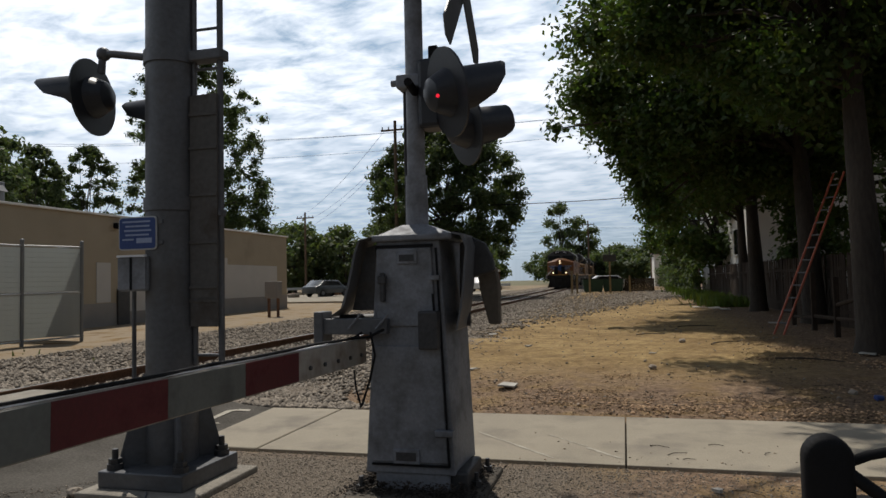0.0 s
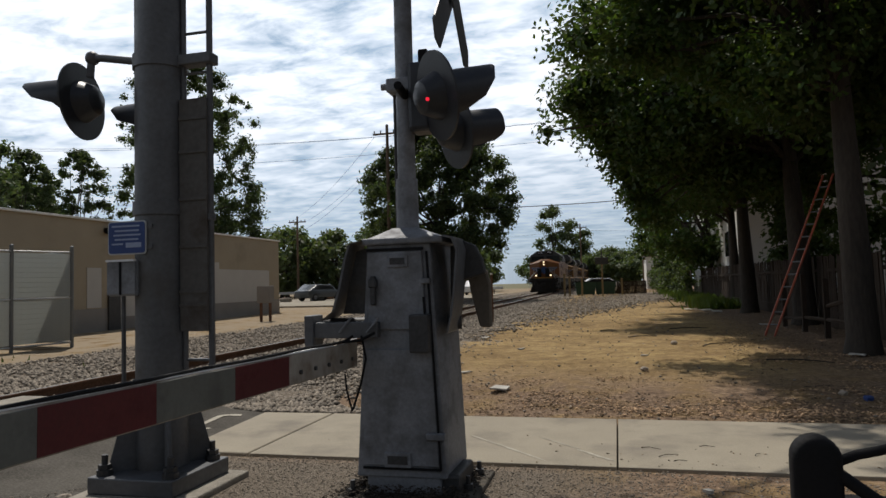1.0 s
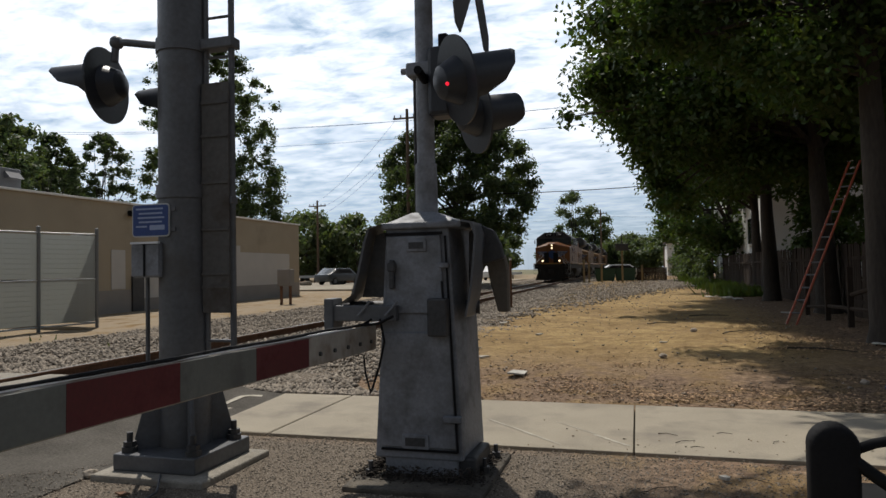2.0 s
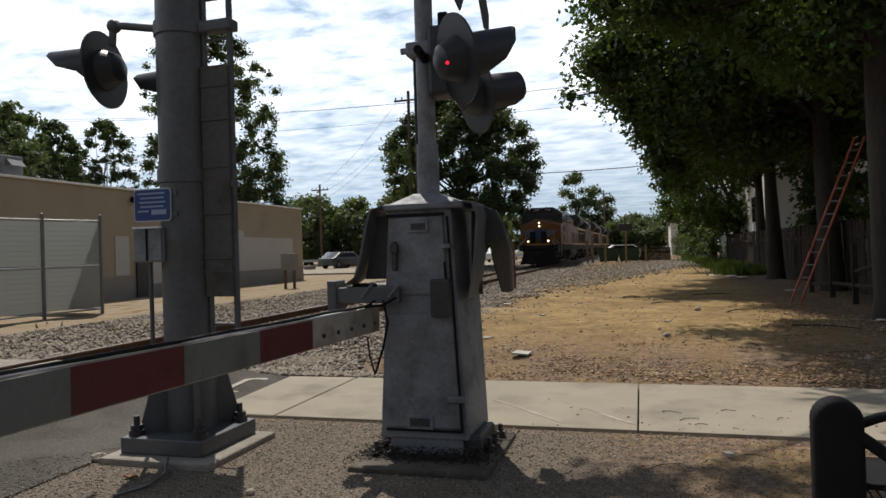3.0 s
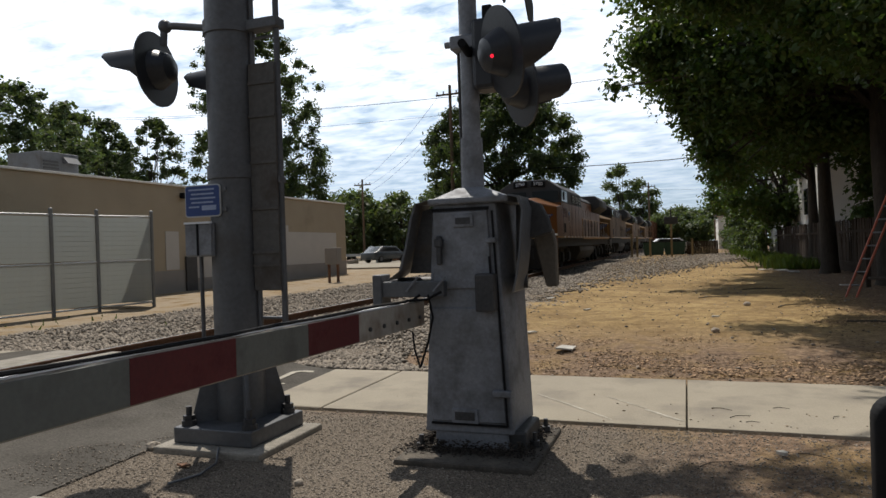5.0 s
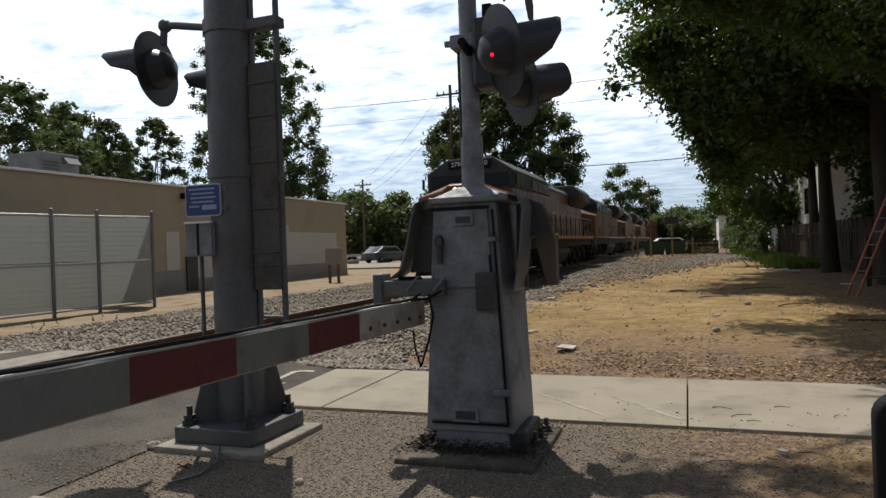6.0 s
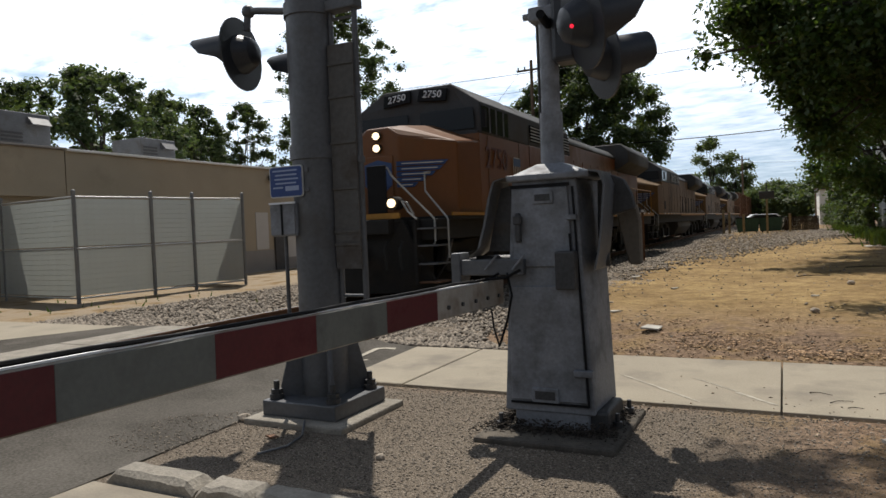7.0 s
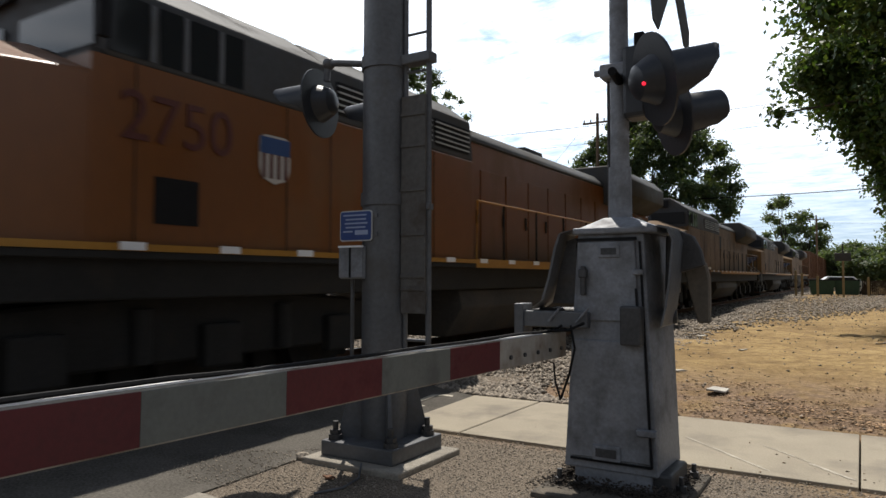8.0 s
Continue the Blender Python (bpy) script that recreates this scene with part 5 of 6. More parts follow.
# behind the warehouse
tree(-30.0, 22.5, 9.8, 5.4, 2.5, "broad leafy tree with light green outer leaves", LEAF_MID, 320, 56000, 0.12, 10, 0.25, (0, 0), 2.5, (0.3, 0.7))
tree(-33.0, 15.0, 9.4, 4.6, 2.5, "broad leafy tree with light green outer leaves", LEAF_LIGHT, 260, 30000, 0.12, 30, 0.25, (0, 0), 2.5, (0.3, 0.7))
tree(-30.0, 29.3, 9.0, 1.7, 1.5, "narrow upright bushy tree", LEAF_MID, 170, 16000, 0.10, 11, 0.12, (0, 0), 1.5, (0.2, 0.36))
tree(-30.0, 32.9, 9.7, 1.7, 1.5, "narrow upright bushy tree", LEAF_MID, 170, 16000, 0.10, 12, 0.12, (0, 0), 1.5, (0.2, 0.36))
tree(-34.0, 31.5, 8.2, 3.4, 2.5, "broad leafy tree with light green outer leaves", LEAF_MID, 260, 30000, 0.13, 13, 0.25, (0, 0), 2.5, (0.3, 0.75))
tree(-28.2, 40.5, 17.2, 5.0, 3.0, "tall airy tree with open branches at the top", LEAF_MID, 340, 80000, 0.11, 14, 0.25, (0, 0), 2.0, (0.3, 0.75),
     extra=[(1.2 + 3.6 * math.sin(i * 2.4), 3.4 * math.cos(i * 2.4), 3.5 + i * 0.12, 0.9) for i in range(40)])
# by the line
tree(-13.4, 51.0, 13.5, 6.1, 2.5, "round leafy tree beside the railway", LEAF_MID, 300, 110000, 0.145, 15, 0.3, (0, 0), 1.4, (0.5, 1.1))
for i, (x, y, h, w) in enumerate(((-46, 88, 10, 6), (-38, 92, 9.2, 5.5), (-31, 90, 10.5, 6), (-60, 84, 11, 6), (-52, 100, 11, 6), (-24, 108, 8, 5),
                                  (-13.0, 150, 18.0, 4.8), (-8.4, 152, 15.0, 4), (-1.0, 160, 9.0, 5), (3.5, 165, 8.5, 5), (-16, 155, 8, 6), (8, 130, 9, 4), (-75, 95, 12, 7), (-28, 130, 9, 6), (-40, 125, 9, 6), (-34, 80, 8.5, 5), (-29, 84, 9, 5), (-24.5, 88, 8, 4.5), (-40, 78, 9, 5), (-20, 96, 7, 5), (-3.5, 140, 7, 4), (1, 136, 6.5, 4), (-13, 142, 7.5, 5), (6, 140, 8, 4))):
    tree(x, y, h, w, 2, "distant round leafy tree", LEAF_HAZE, 45, 7000, 0.32, 40 + i, 0.25, (0, 0), 0.6, (0.9, 1.7))


# ---- fence, wall and clutter along the trees ----
def build_wood_fence():
    f = thing("board_fence", pose(0, 0, 0), "old dark weathered board fence behind the trees", "fence")
    random.seed(9)
    me = None
    n = 0
    y = 9.0
    while y < 48 and n < 290:
        m = pose(5.35 + 0.004 * y, y, gzf(5.4, y) + random.uniform(-0.04, 0.02), random.uniform(-1, 1), random.uniform(-1, 1), 0)
        if me is None:
            me = part("board", bx(-0.012, 0.012, -0.066, 0.066, -0.1, 1.85), WOODFENCE, f)
            me.matrix_basis = m
        else:
            share(me, m, f)
        y += 0.14
        n += 1
    for h in (0.4, 1.5):
        part("fence_rail", bx(5.41, 5.46, 9, 48, h, h + 0.09), WOODFENCE, f)
    # nearer posts and rails of a broken fence
    p = thing("rail_fence", pose(0, 0, 0), "broken wooden post and rail fence", "fence")
    for i, yy in enumerate((14.6, 16.2, 18.0, 20.0)):
        part("post", bx(4.35, 4.46, yy - 0.05, yy + 0.05, -0.1, 1.45 - 0.1 * (i % 2), bev=0.01), WOODFENCE, p)
    for z0, z1, a, b in ((0.95, 0.75, 14.6, 16.2), (0.5, 0.42, 14.6, 18.0), (0.4, 0.3, 18.0, 20.0)):
        part("rail", tube(bmesh.new(), [(4.40, a, z0), (4.42, b, z1)], 0.045, 6), WOODFENCE, p)


def build_ladder():
    l = thing("ladder", pose(0, 0, 0), "long red fibreglass ladder leaning on a tree", "ladder")
    a, b = Vector((3.45, 17.2, 0.02)), Vector((4.95, 17.5, 3.75))
    side = Vector((0.085, -0.085, 0))
    for s in (-1, 1):
        part("stile", tube(bmesh.new(), [a + side * s, b + side * s], 0.024, 6), ORANGELADDER, l)
    for i in range(1, 13):
        c = a.lerp(b, i / 13)
        part("rung", rod(c - side, c + side, 0.018, 8), GALV, l, smooth=True)


def build_right_backdrop():
    w = thing("white_house", pose(0, 0, 0), "pale two storey house half hidden behind trees", "house")
    part("wall", bx(6.3, 20, 38, 60, -0.2, 7.5), WHITEWALL, w, "white painted wall")
    part("roof", prism([(5.9, 7.5), (20.5, 7.5), (13.2, 10.5)], 37.5, 60.5, "y"), GREYROOF, w)
    for y in (41, 46, 51, 56):
        o = part("window", bx(6.24, 6.3, y, y + 1.1, 2.6, 4.0), GLASS, w)
        part("sill", bx(6.2, 6.3, y - 0.05, y + 1.15, 2.5, 2.6), WHITEWALL, o)
    s = thing("white_shed", pose(0, 0, 0), "small white walled shed at the end of the path", "shed")
    part("wall", bx(3.9, 7.5, 92, 100, -0.1, 4.4), WHITEWALL, s)
    part("roof", bx(3.7, 7.7, 91.8, 100.2, 4.4, 4.55), GREYROOF, s)


def wheelie_bin(x, y, r, mat, label):
    b = thing("rubbish_container", pose(x, y, gzf(x, y), 0, 0, r) @ Matrix.Diagonal((0.74, 0.85, 0.92, 1)), label, "dumpster", "dumpsters")
    part("body", bevelled(prism([(-1.0, 0.1), (1.0, 0.1), (1.15, 1.25), (-1.15, 1.25)], -0.8, 0.8, "y"), 0.02, 1), mat, b)
    part("lid", bx(-1.17, 1.17, -0.83, 0.85, 1.25, 1.33, bev=0.02), BLACK, b)
    for s in (-1, 1):
        part("side_pocket", bx(s * 1.12 - 0.08, s * 1.12 + 0.08, -0.5, 0.5, 0.7, 0.85), mat, b)
        part("castor", rod((s * 0.8, -0.7, 0.07), (s * 0.8, -0.6, 0.07), 0.07), RUBBER, b)


def car(x, y, r, mat, label):
    c = thing("car", pose(x, y, 0.36 if x < -11.5 and y < 74 else gzf(x, y), 0, 0, r), label, "car", "parked cars")
    part("body", bevelled(prism([(-2.2, 0.3), (2.2, 0.3), (2.25, 0.75), (1.3, 0.95), (0.6, 1.45), (-1.2, 1.47), (-1.9, 0.98), (-2.25, 0.9)], -0.88, 0.88, "y"), 0.05, 2), mat, c, smooth=True)
    for s in (-1, 1):
        part("side_window", prism([(1.05, 0.98), (0.52, 1.38), (-1.1, 1.4), (-1.6, 1.0)], s * 0.885 - 0.004, s * 0.885 + 0.004, "y"), GLASS, c)
    for px in (-1.4, 1.4):
        for s in (-1, 1):
            w = part("wheel", rod((px, s * 0.72, 0.32), (px, s * 0.9, 0.32), 0.32, 20), RUBBER, c, smooth=True)
            part("rim", rod((px, s * 0.89, 0.32), (px, s * 0.915, 0.32), 0.19, 14), GALV, w)


def utility_pole(x, y, h, arm=True, rot=0.0):
    p = thing("utility_pole", pose(x, y, gzf(x, y), 0, 0, rot), "tall brown wooden utility pole with a crossarm", "utility pole", "utility poles")
    part("pole", rod((0, 0, -0.3), (0, 0, h), 0.16, 12, 0.11), POLEWOOD, p, smooth=True)
    if arm:
        a = part("crossarm", bx(-1.1, 1.1, -0.06, 0.06, h - 0.75, h - 0.62), POLEWOOD, p)
        for q in (-1.0, -0.5, 0.5, 1.0):
            part("insulator", rod((q, 0, h - 0.62), (q, 0, h - 0.42), 0.05, 8), GREYSTUCCO, a)


def wire(a, b, sag, r=0.012):
    pts = []
    for i in range(17):
        f = i / 16
        p = Vector(a).lerp(Vector(b), f)
        p.z -= sag * 4 * f * (1 - f)
        pts.append(p)
    tagged(part("overhead_wire", tube(bmesh.new(), pts, r, 5), BLACK), "thin black overhead wire", "wire", "overhead wires")


build_wood_fence()
build_ladder()
build_right_backdrop()
wheelie_bin(-2.55, 60, 5, GREEN, "dark green steel rubbish container with a black lid")
wheelie_bin(-0.85, 60.4, -3, GREEN, "dark green steel rubbish container with a black lid")
car(-1.2, 65, 10, CARWHITE, "white parked car beyond the bins")
car(-17.5, 60, 80, CARWHITE, "white parked car near the railway")
car(-14.0, 70, 85, CARWHITE, "white parked car near the railway")
car(-26.0, 57, 70, CARDARK, "dark parked car near the railway")
utility_pole(-16.0, 47.5, 13.2)
utility_pole(-36.5, 74, 9.8)
utility_pole(-5.6, 118, 11.0)
utility_pole(4.0, 104, 10)
for h, dx in ((12.6, -1.0), (12.6, 1.0), (11.3, 0.0)):
    wire((-16.0 + dx, 47.5, h), (-36.5 + dx, 74, h - 3.2), 0.7)
    wire((-16.0 + dx, 47.5, h), (-60 + dx, 30, h), 1.0)
    wire((-16.0 + dx, 47.5, h), (22 + dx, 42, h + 1), 0.8)
wire((-16, 47.5, 7.1), (14, 50, 8.0), 0.6, 0.03)
wire((-5.6, 118, 10.2), (24, 118, 10.2), 0.6)
wire((-5.6, 118, 10.2), (-40, 118, 10.2), 0.6)


def line_sign():
    s = thing("whistle_post_sign", pose(-1.0, 55, gzf(-1.0, 55)), "dark trackside sign on a pale post", "sign")
    part("post", bx(-0.07, 0.07, -0.07, 0.07, -0.2, 2.6), LIGHTPOLE, s, "pale wooden post")
    part("board", bx(-0.50, 0.50, -0.12, -0.07, 2.52, 3.08, bev=0.02), DARKSTEEL, s, "dark board seen from the back")
    part("finial", bx(-0.05, 0.05, -0.05, 0.05, 2.6, 3.75), DARKSTEEL, s)
    for i, (x, y, h) in enumerate(((-4.1, 57, 1.9), (-3.75, 58, 1.7), (-2.7, 57.5, 1.5), (0.5, 58.5, 1.4))):
        p = thing("wooden_post", pose(x, y, gzf(x, y)), "short weathered wooden post beside the track", "post", "trackside posts")
        part("post", bx(-0.08, 0.08, -0.08, 0.08, -0.2, h, bev=0.02), LIGHTPOLE, p)


def low_screen():
    w = thing("low_fence", pose(0, 0, 0), "low dark weathered fence across the end of the lot", "fence")
    first = None
    for i in range(20):
        m = pose(0.15 + i * 0.125, 62 + 0.1 * math.sin(i), gzf(1, 62) + 0.02 * math.sin(i * 2.3))
        if first is None:
            first = part("board", bx(-0.058, 0.058, -0.012, 0.012, -0.1, 1.15), WOODFENCE, w)
            first.matrix_basis = m
        else:
            share(first, m, w)
    part("fence_rail", bx(0.1, 2.6, 62.12, 62.18, 0.9, 1.0), WOODFENCE, w)


def marker_posts():
    p = thing("marker_post", pose(-4.1, 23.2, gz2(-4.1, 23.2).item()), "slim rusty marker post in the ballast", "post")
    part("post", rod((0, 0, -0.2), (0, 0, 1.65), 0.04, 8), RUST, p)
    part("cap", rod((0, 0, 1.65), (0, 0, 1.72), 0.05, 8), SIGNWHITE, p)
    b = thing("utility_pedestal", pose(-13.5, 24.6, gzf(-13.5, 24.6)), "small grey utility box on two legs", "utility box")
    part("casing", bx(-0.28, 0.28, -0.2, 0.2, 0.75, 1.42, bev=0.02), GREYSTUCCO, b)
    for s in (-1, 1):
        part("leg", bx(s * 0.2 - 0.04, s * 0.2 + 0.04, -0.05, 0.05, -0.2, 0.76), RUST, b)
    m = thing("marker_post", pose(-16.0, 9.0, gzf(-16, 9)), "white marker post with a red top", "post")
    part("post", rod((0, 0, -0.1), (0, 0, 0.7), 0.07, 12), SIGNWHITE, m)
    part("top", rod((0, 0, 0.7), (0, 0, 1.3), 0.065, 12), REDSHEET, m)


def small_litter():
    random.seed(31)
    spots = [(-1.5, 9.05, 0.26), (-3.15, 8.6, 0.2), (3.4, 28.7, 0.4), (3.0, 29.5, 0.3), (3.7, 27.6, 0.35), (0.61, 4.87, 0.05), (2.0, 4.6, 0.1),
             (-1.9, 14.2, 0.14), (-2.3, 10.6, 0.13), (3.9, 38, 0.4), (3.5, 44, 0.5), (4.1, 20.5, 0.3), (4.0, 13.0, 0.2), (-3.2, 17, 0.15), (0.5, 13, 0.08)]
    for x, y, s in spots:
        bm = bmesh.new()
        n = 7
        vs = []
        for i in range(n):
            a = math.tau * i / n
            k = random.uniform(0.6, 1.1)
            vs.append(bm.verts.new((math.cos(a) * s * k, math.sin(a) * s * 0.6 * k, random.uniform(0.0, 0.05) * s * 3)))
        f = bm.faces.new(vs)
        r = bmesh.ops.extrude_face_region(bm, geom=[f])
        bmesh.ops.translate(bm, vec=(0, 0, 0.02), verts=[e for e in r["geom"] if isinstance(e, bmesh.types.BMVert)])
        bmesh.ops.recalc_face_normals(bm, faces=bm.faces[:])
        o = tagged(part("litter", bm, PAPER), "crumpled pale scrap of litter on the dirt", "litter", "litter scraps")
        o.matrix_basis = pose(x, y, gz2(x, y).item() + 0.01, 0, 0, random.uniform(0, 180))
    for i, (x, y, s) in enumerate(((-3.68, 4.02, 0.05), (-2.57, 5.98, 0.02), (0.44, 11.07, 0.06), (-2.2, 3.62, 0.03), (2.6, 9.0, 0.05), (1.2, 15.2, 0.07))):
        bm = bmesh.new()
        bmesh.ops.create_icosphere(bm, subdivisions=2, radius=s)
        for v in bm.verts:
            v.co *= 1 + 0.3 * noise.noise(v.co * (1.5 / s) + Vector((i, 0, 0)))
            v.co.z *= 0.7
        o = tagged(part("rock", bm, STONE), "small dark rock lying on the ground", "rock", "rocks")
        o.matrix_basis = pose(x, y, gz2(x, y).item() + s * 0.5)
    o = tagged(part("leaf", prism([(-0.05, 0), (0, 0.03), (0.06, 0.01), (0.02, -0.03)], 0, 0.012, "z"), RUST), "curled dry brown leaf on the gravel", "leaf")
    o.matrix_basis = pose(-3.16, 3.72, 0.012)
    # chalky wheel scuffs across the slab
    for k, (a, b, w) in enumerate((((-1.30, 6.33), (-0.52, 5.50), 0.022), ((-0.66, 6.33), (-0.28, 5.92), 0.014), ((-0.30, 5.90), (0.01, 5.56), 0.03))):
        bm = bmesh.new()
        d = Vector((b[0] - a[0], b[1] - a[1])); nrm = Vector((-d.y, d.x)).normalized()
        prev = None
        for i in range(15):
            q = Vector(a) + d * (i / 14)
            h = w * (0.35 + 0.65 * abs(noise.noise((i * 0.7, k * 3, 1)))) * (0.2 if i in (0, 14) else 1)
            q = q + nrm * 0.012 * noise.noise((i * 0.4, k, 7))
            c = [bm.verts.new((q.x + nrm.x * h * s, q.y + nrm.y * h * s, 0.0235)) for s in (-1, 1)]
            if prev:
                bm.faces.new((prev[0], prev[1], c[1], c[0]))
            prev = c
        tagged(part("scuff_mark", bm, SCUFF), "pale chalky scuff across the concrete pavement", "scuff", "scuffs", kind="structure")
    for x, y, l, r in ((0.42, 5.78, 0.09, 35), (0.75, 6.12, 0.06, 5), (0.30, 6.0, 0.08, -15), (0.5, 5.62, 0.05, 10), (1.1, 5.9, 0.05, 60), (-2.3, 7.6, 0.14, 20), (0.9, 8.1, 0.2, 15), (1.8, 8.8, 0.25, -30), (2.6, 9.6, 0.3, 10), (0.2, 4.6, 0.12, 40), (0.8, 4.9, 0.1, -20)):
        s = tagged(part("twig", tube(bmesh.new(), [(-l, 0, 0.008), (-l * 0.2, l * 0.2, 0.012), (l, -l * 0.1, 0.008)], [0.0035, 0.003, 0.002], 5), BARK), "thin dry twig fallen on the ground", "twig", "twigs")
        s.matrix_basis = pose(x, y, 0.02 if 5.4 < y < 7.24 else gz2(x, y).item(), 0, 0, r)
    b = tagged(part("blue_scrap", bevelled(bx(-0.05, 0.05, -0.035, 0.035, 0, 0.06), 0.012, 1), BLUE), "blue plastic scrap among leaf litter", "litter")
    b.matrix_basis = pose(2.75, 8.65, 0.0, 8, 4, 30)
    for i, (x, y, l, r) in enumerate(((1.9, 19.5, 0.5, 10), (2.0, 15.0, 0.45, 50), (2.9, 12.2, 0.5, -20), (0.6, 17, 0.35, 30))):
        s = tagged(part("stick", tube(bmesh.new(), [(-l, 0, 0.02), (-l * 0.2, 0.10, 0.03), (l * 0.4, 0.03, 0.03), (l, -0.09, 0.02)], [0.014, 0.013, 0.010, 0.006], 6), BARK), "dry fallen stick on the dirt", "stick", "sticks")
        s.matrix_basis = pose(x, y, gz2(x, y).item(), 0, 0, r)


def weeds():
    r = np.random.default_rng(17)
    n = 5000
    y = 30 + r.uniform(0, 1, n) ** 1.4 * 40
    x = 4.3 + 0.012 * (y - 30) + r.normal(0, 0.5, n)
    P = np.stack([x, y, gz2(x, y)], -1)
    k = r.uniform(0, 1, n) < 0.006
    P[k, 0] = r.normal(-13.0, 2.2, k.sum()); P[k, 1] = r.uniform(8.2, 12.5, k.sum()); P[k, 2] = gz2(P[k, 0], P[k, 1])
    h = r.uniform(0.1, 0.5, n) * np.where(k, 0.35, 1)
    a = r.uniform(0, math.tau, n)
    w = 0.02 + h * 0.05
    dx, dy = np.cos(a) * w, np.sin(a) * w
    lean = r.normal(0, 0.3, (n, 2)) * h[:, None]
    V = np.stack([P + np.stack([dx, dy, 0 * dx], -1), P - np.stack([dx, dy, 0 * dx], -1), P + np.stack([lean[:, 0], lean[:, 1], h], -1)], 1).reshape(-1, 3)
    o = from_arrays("weeds", V, np.arange(n * 3).reshape(-1, 3), LEAF_LIGHT)
    tagged(o, "green weeds and grass along the fence line", "grass", kind="stuff")
    cl = []
    for yy in np.arange(48, 92, 1.1):
        for _ in range(3):
            cl.append((4.6 + 0.0 * yy + r.uniform(-0.4, 0.5), yy + r.uniform(-0.5, 0.5), r.uniform(0.3, 2.2), r.uniform(0.4, 0.7)))
    t = thing("ivy_fence", pose(0, 0, 0.2), "fence overgrown with green ivy", "hedge")
    leaves("ivy", cl, 14000, 0.13, LEAF_MID, t, 18)
    part("fence_panel", bx(4.9, 4.95, 48, 92, 0, 1.8), WOODFENCE, t)


line_sign()
low_screen()
marker_posts()
small_litter()
weeds()


# ---- train ----
def loco(label, paint, lead):
    """A wide-nosed diesel locomotive; its headlight face is at y = 0, the train runs towards -y, the rail top is z = 0."""
    t = thing("locomotive", pose(0, 0, 0), label, "locomotive", "locomotives")
    # frame, deck and pilot
    part("underframe", bx(-1.45, 1.45, -0.5, 20.8, 1.05, 1.42, bev=0.02), UNDER, t)
    part("deck", bx(-1.55, 1.55, -0.14, 21.0, 1.40, 1.47, bev=0.01), UNDER, t)
    part("front_platform", bx(-0.85, 0.85, -0.74, -0.14, 1.38, 1.47, bev=0.01), UNDER, t)
    for s in (-1, 1):
        part("sill_stripe", bx(s * 1.55 - 0.012, s * 1.55 + 0.012, -0.1, 20.9, 1.47, 1.53), STRIPE, t, "bright yellow sill stripe")
        for i in range(18):
            part("reflector", bx(s * 1.567 - 0.006, s * 1.567 + 0.006, 1.62 + i * 1.05, 1.86 + i * 1.05, 1.475, 1.545), SIGNWHITE, t)
    part("front_sill", bx(-0.85, 0.85, -0.77, -0.73, 1.45, 1.55), STRIPE, t, "yellow front sill")
    part("anticlimber", bx(-0.7, 0.7, -0.9, -0.72, 1.18, 1.44, bev=0.02), UNDER, t)
    plow = prism([(-1.4, 0.12), (0, 0.12), (1.4, 0.12), (1.4, 1.42), (0, 1.42), (-1.4, 1.42)], -0.72, -0.58, "y")
    for v in plow.verts:
        if v.co.z < 0.5:
            v.co.y += 0.32 if abs(v.co.x) > 1 else -0.08
        elif abs(v.co.x) > 1:
            v.co.x *= 0.62
    part("pilot_plow", bevelled(plow, 0.02, 1), UNDER, t, "black snow plow pilot")
    bm = bx(-0.14, 0.14, -1.15, -0.6, 0.72, 0.98, bev=0.03)
    box(bm, -0.2, 0.2, -1.32, -1.1, 0.68, 1.02, bev=0.05)
    part("coupler", bm, UNDER, t)
    for x in (-0.9, -0.6, 0.6, 0.9):
        part("air_hose", tube(bmesh.new(), [(x, -0.78, 1.05), (x, -0.9, 0.9), (x + 0.03, -0.88, 0.55)], 0.025, 6), RUBBER, t)
    # steps at the front corners
    for s in (-1, 1):
        for i, z in enumerate((0.30, 0.62, 0.94, 1.24)):
            part("step", bx(s * 1.28 - 0.22, s * 1.28 + 0.22, -0.62, -0.14, z, z + 0.03), RUST if i == 0 else GALV, t)
        part("step_well", bx(s * 1.08 - 0.03, s * 1.08 + 0.03, -0.66, -0.05, 0.28, 1.42), UNDER, t)
    # nose: facetted wide cab nose
    bm = bmesh.new()

    def ring(y, w, zs, zt, bev):
        return [bm.verts.new(p) for p in ((-w, y, 1.47), (-w, y, zs), (-bev, y, zt), (bev, y, zt), (w, y, zs), (w, y, 1.47))]
    r0 = ring(0.0, 0.45, 3.0, 3.18, 0.25)
    r1 = ring(0.42, 1.45, 2.86, 3.26, 0.30)
    r2 = ring(1.45, 1.5, 2.95, 3.36, 0.45)
    for a, b in ((r0, r1), (r1, r2)):
        for i in range(5):
            bm.faces.new((a[i], a[i + 1], b[i + 1], b[i]))
    bm.faces.new(r0[::-1]); bm.faces.new(r2)
    bmesh.ops.recalc_face_normals(bm, faces=bm.faces[:])
    part("nose", bevelled(bm, 0.035, 2), paint, t, "orange yellow wide nose")
    # cab
    prof = [(-1.5, 1.47), (1.5, 1.47), (1.5, 3.10), (-1.5, 3.10)]
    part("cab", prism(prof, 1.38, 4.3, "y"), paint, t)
    part("windshield_surround", bx(-1.46, 1.46, 1.40, 1.50, 3.09, 3.16, bev=0.008), GREYROOF, t, "dark grey panel under the windshield")
    cabtop = [(-1.5, 3.10), (1.5, 3.10), (1.48, 3.74), (0.80, 4.20), (-0.80, 4.20), (-1.48, 3.74)]
    bm = prism(cabtop, 1.50, 4.3, "y")
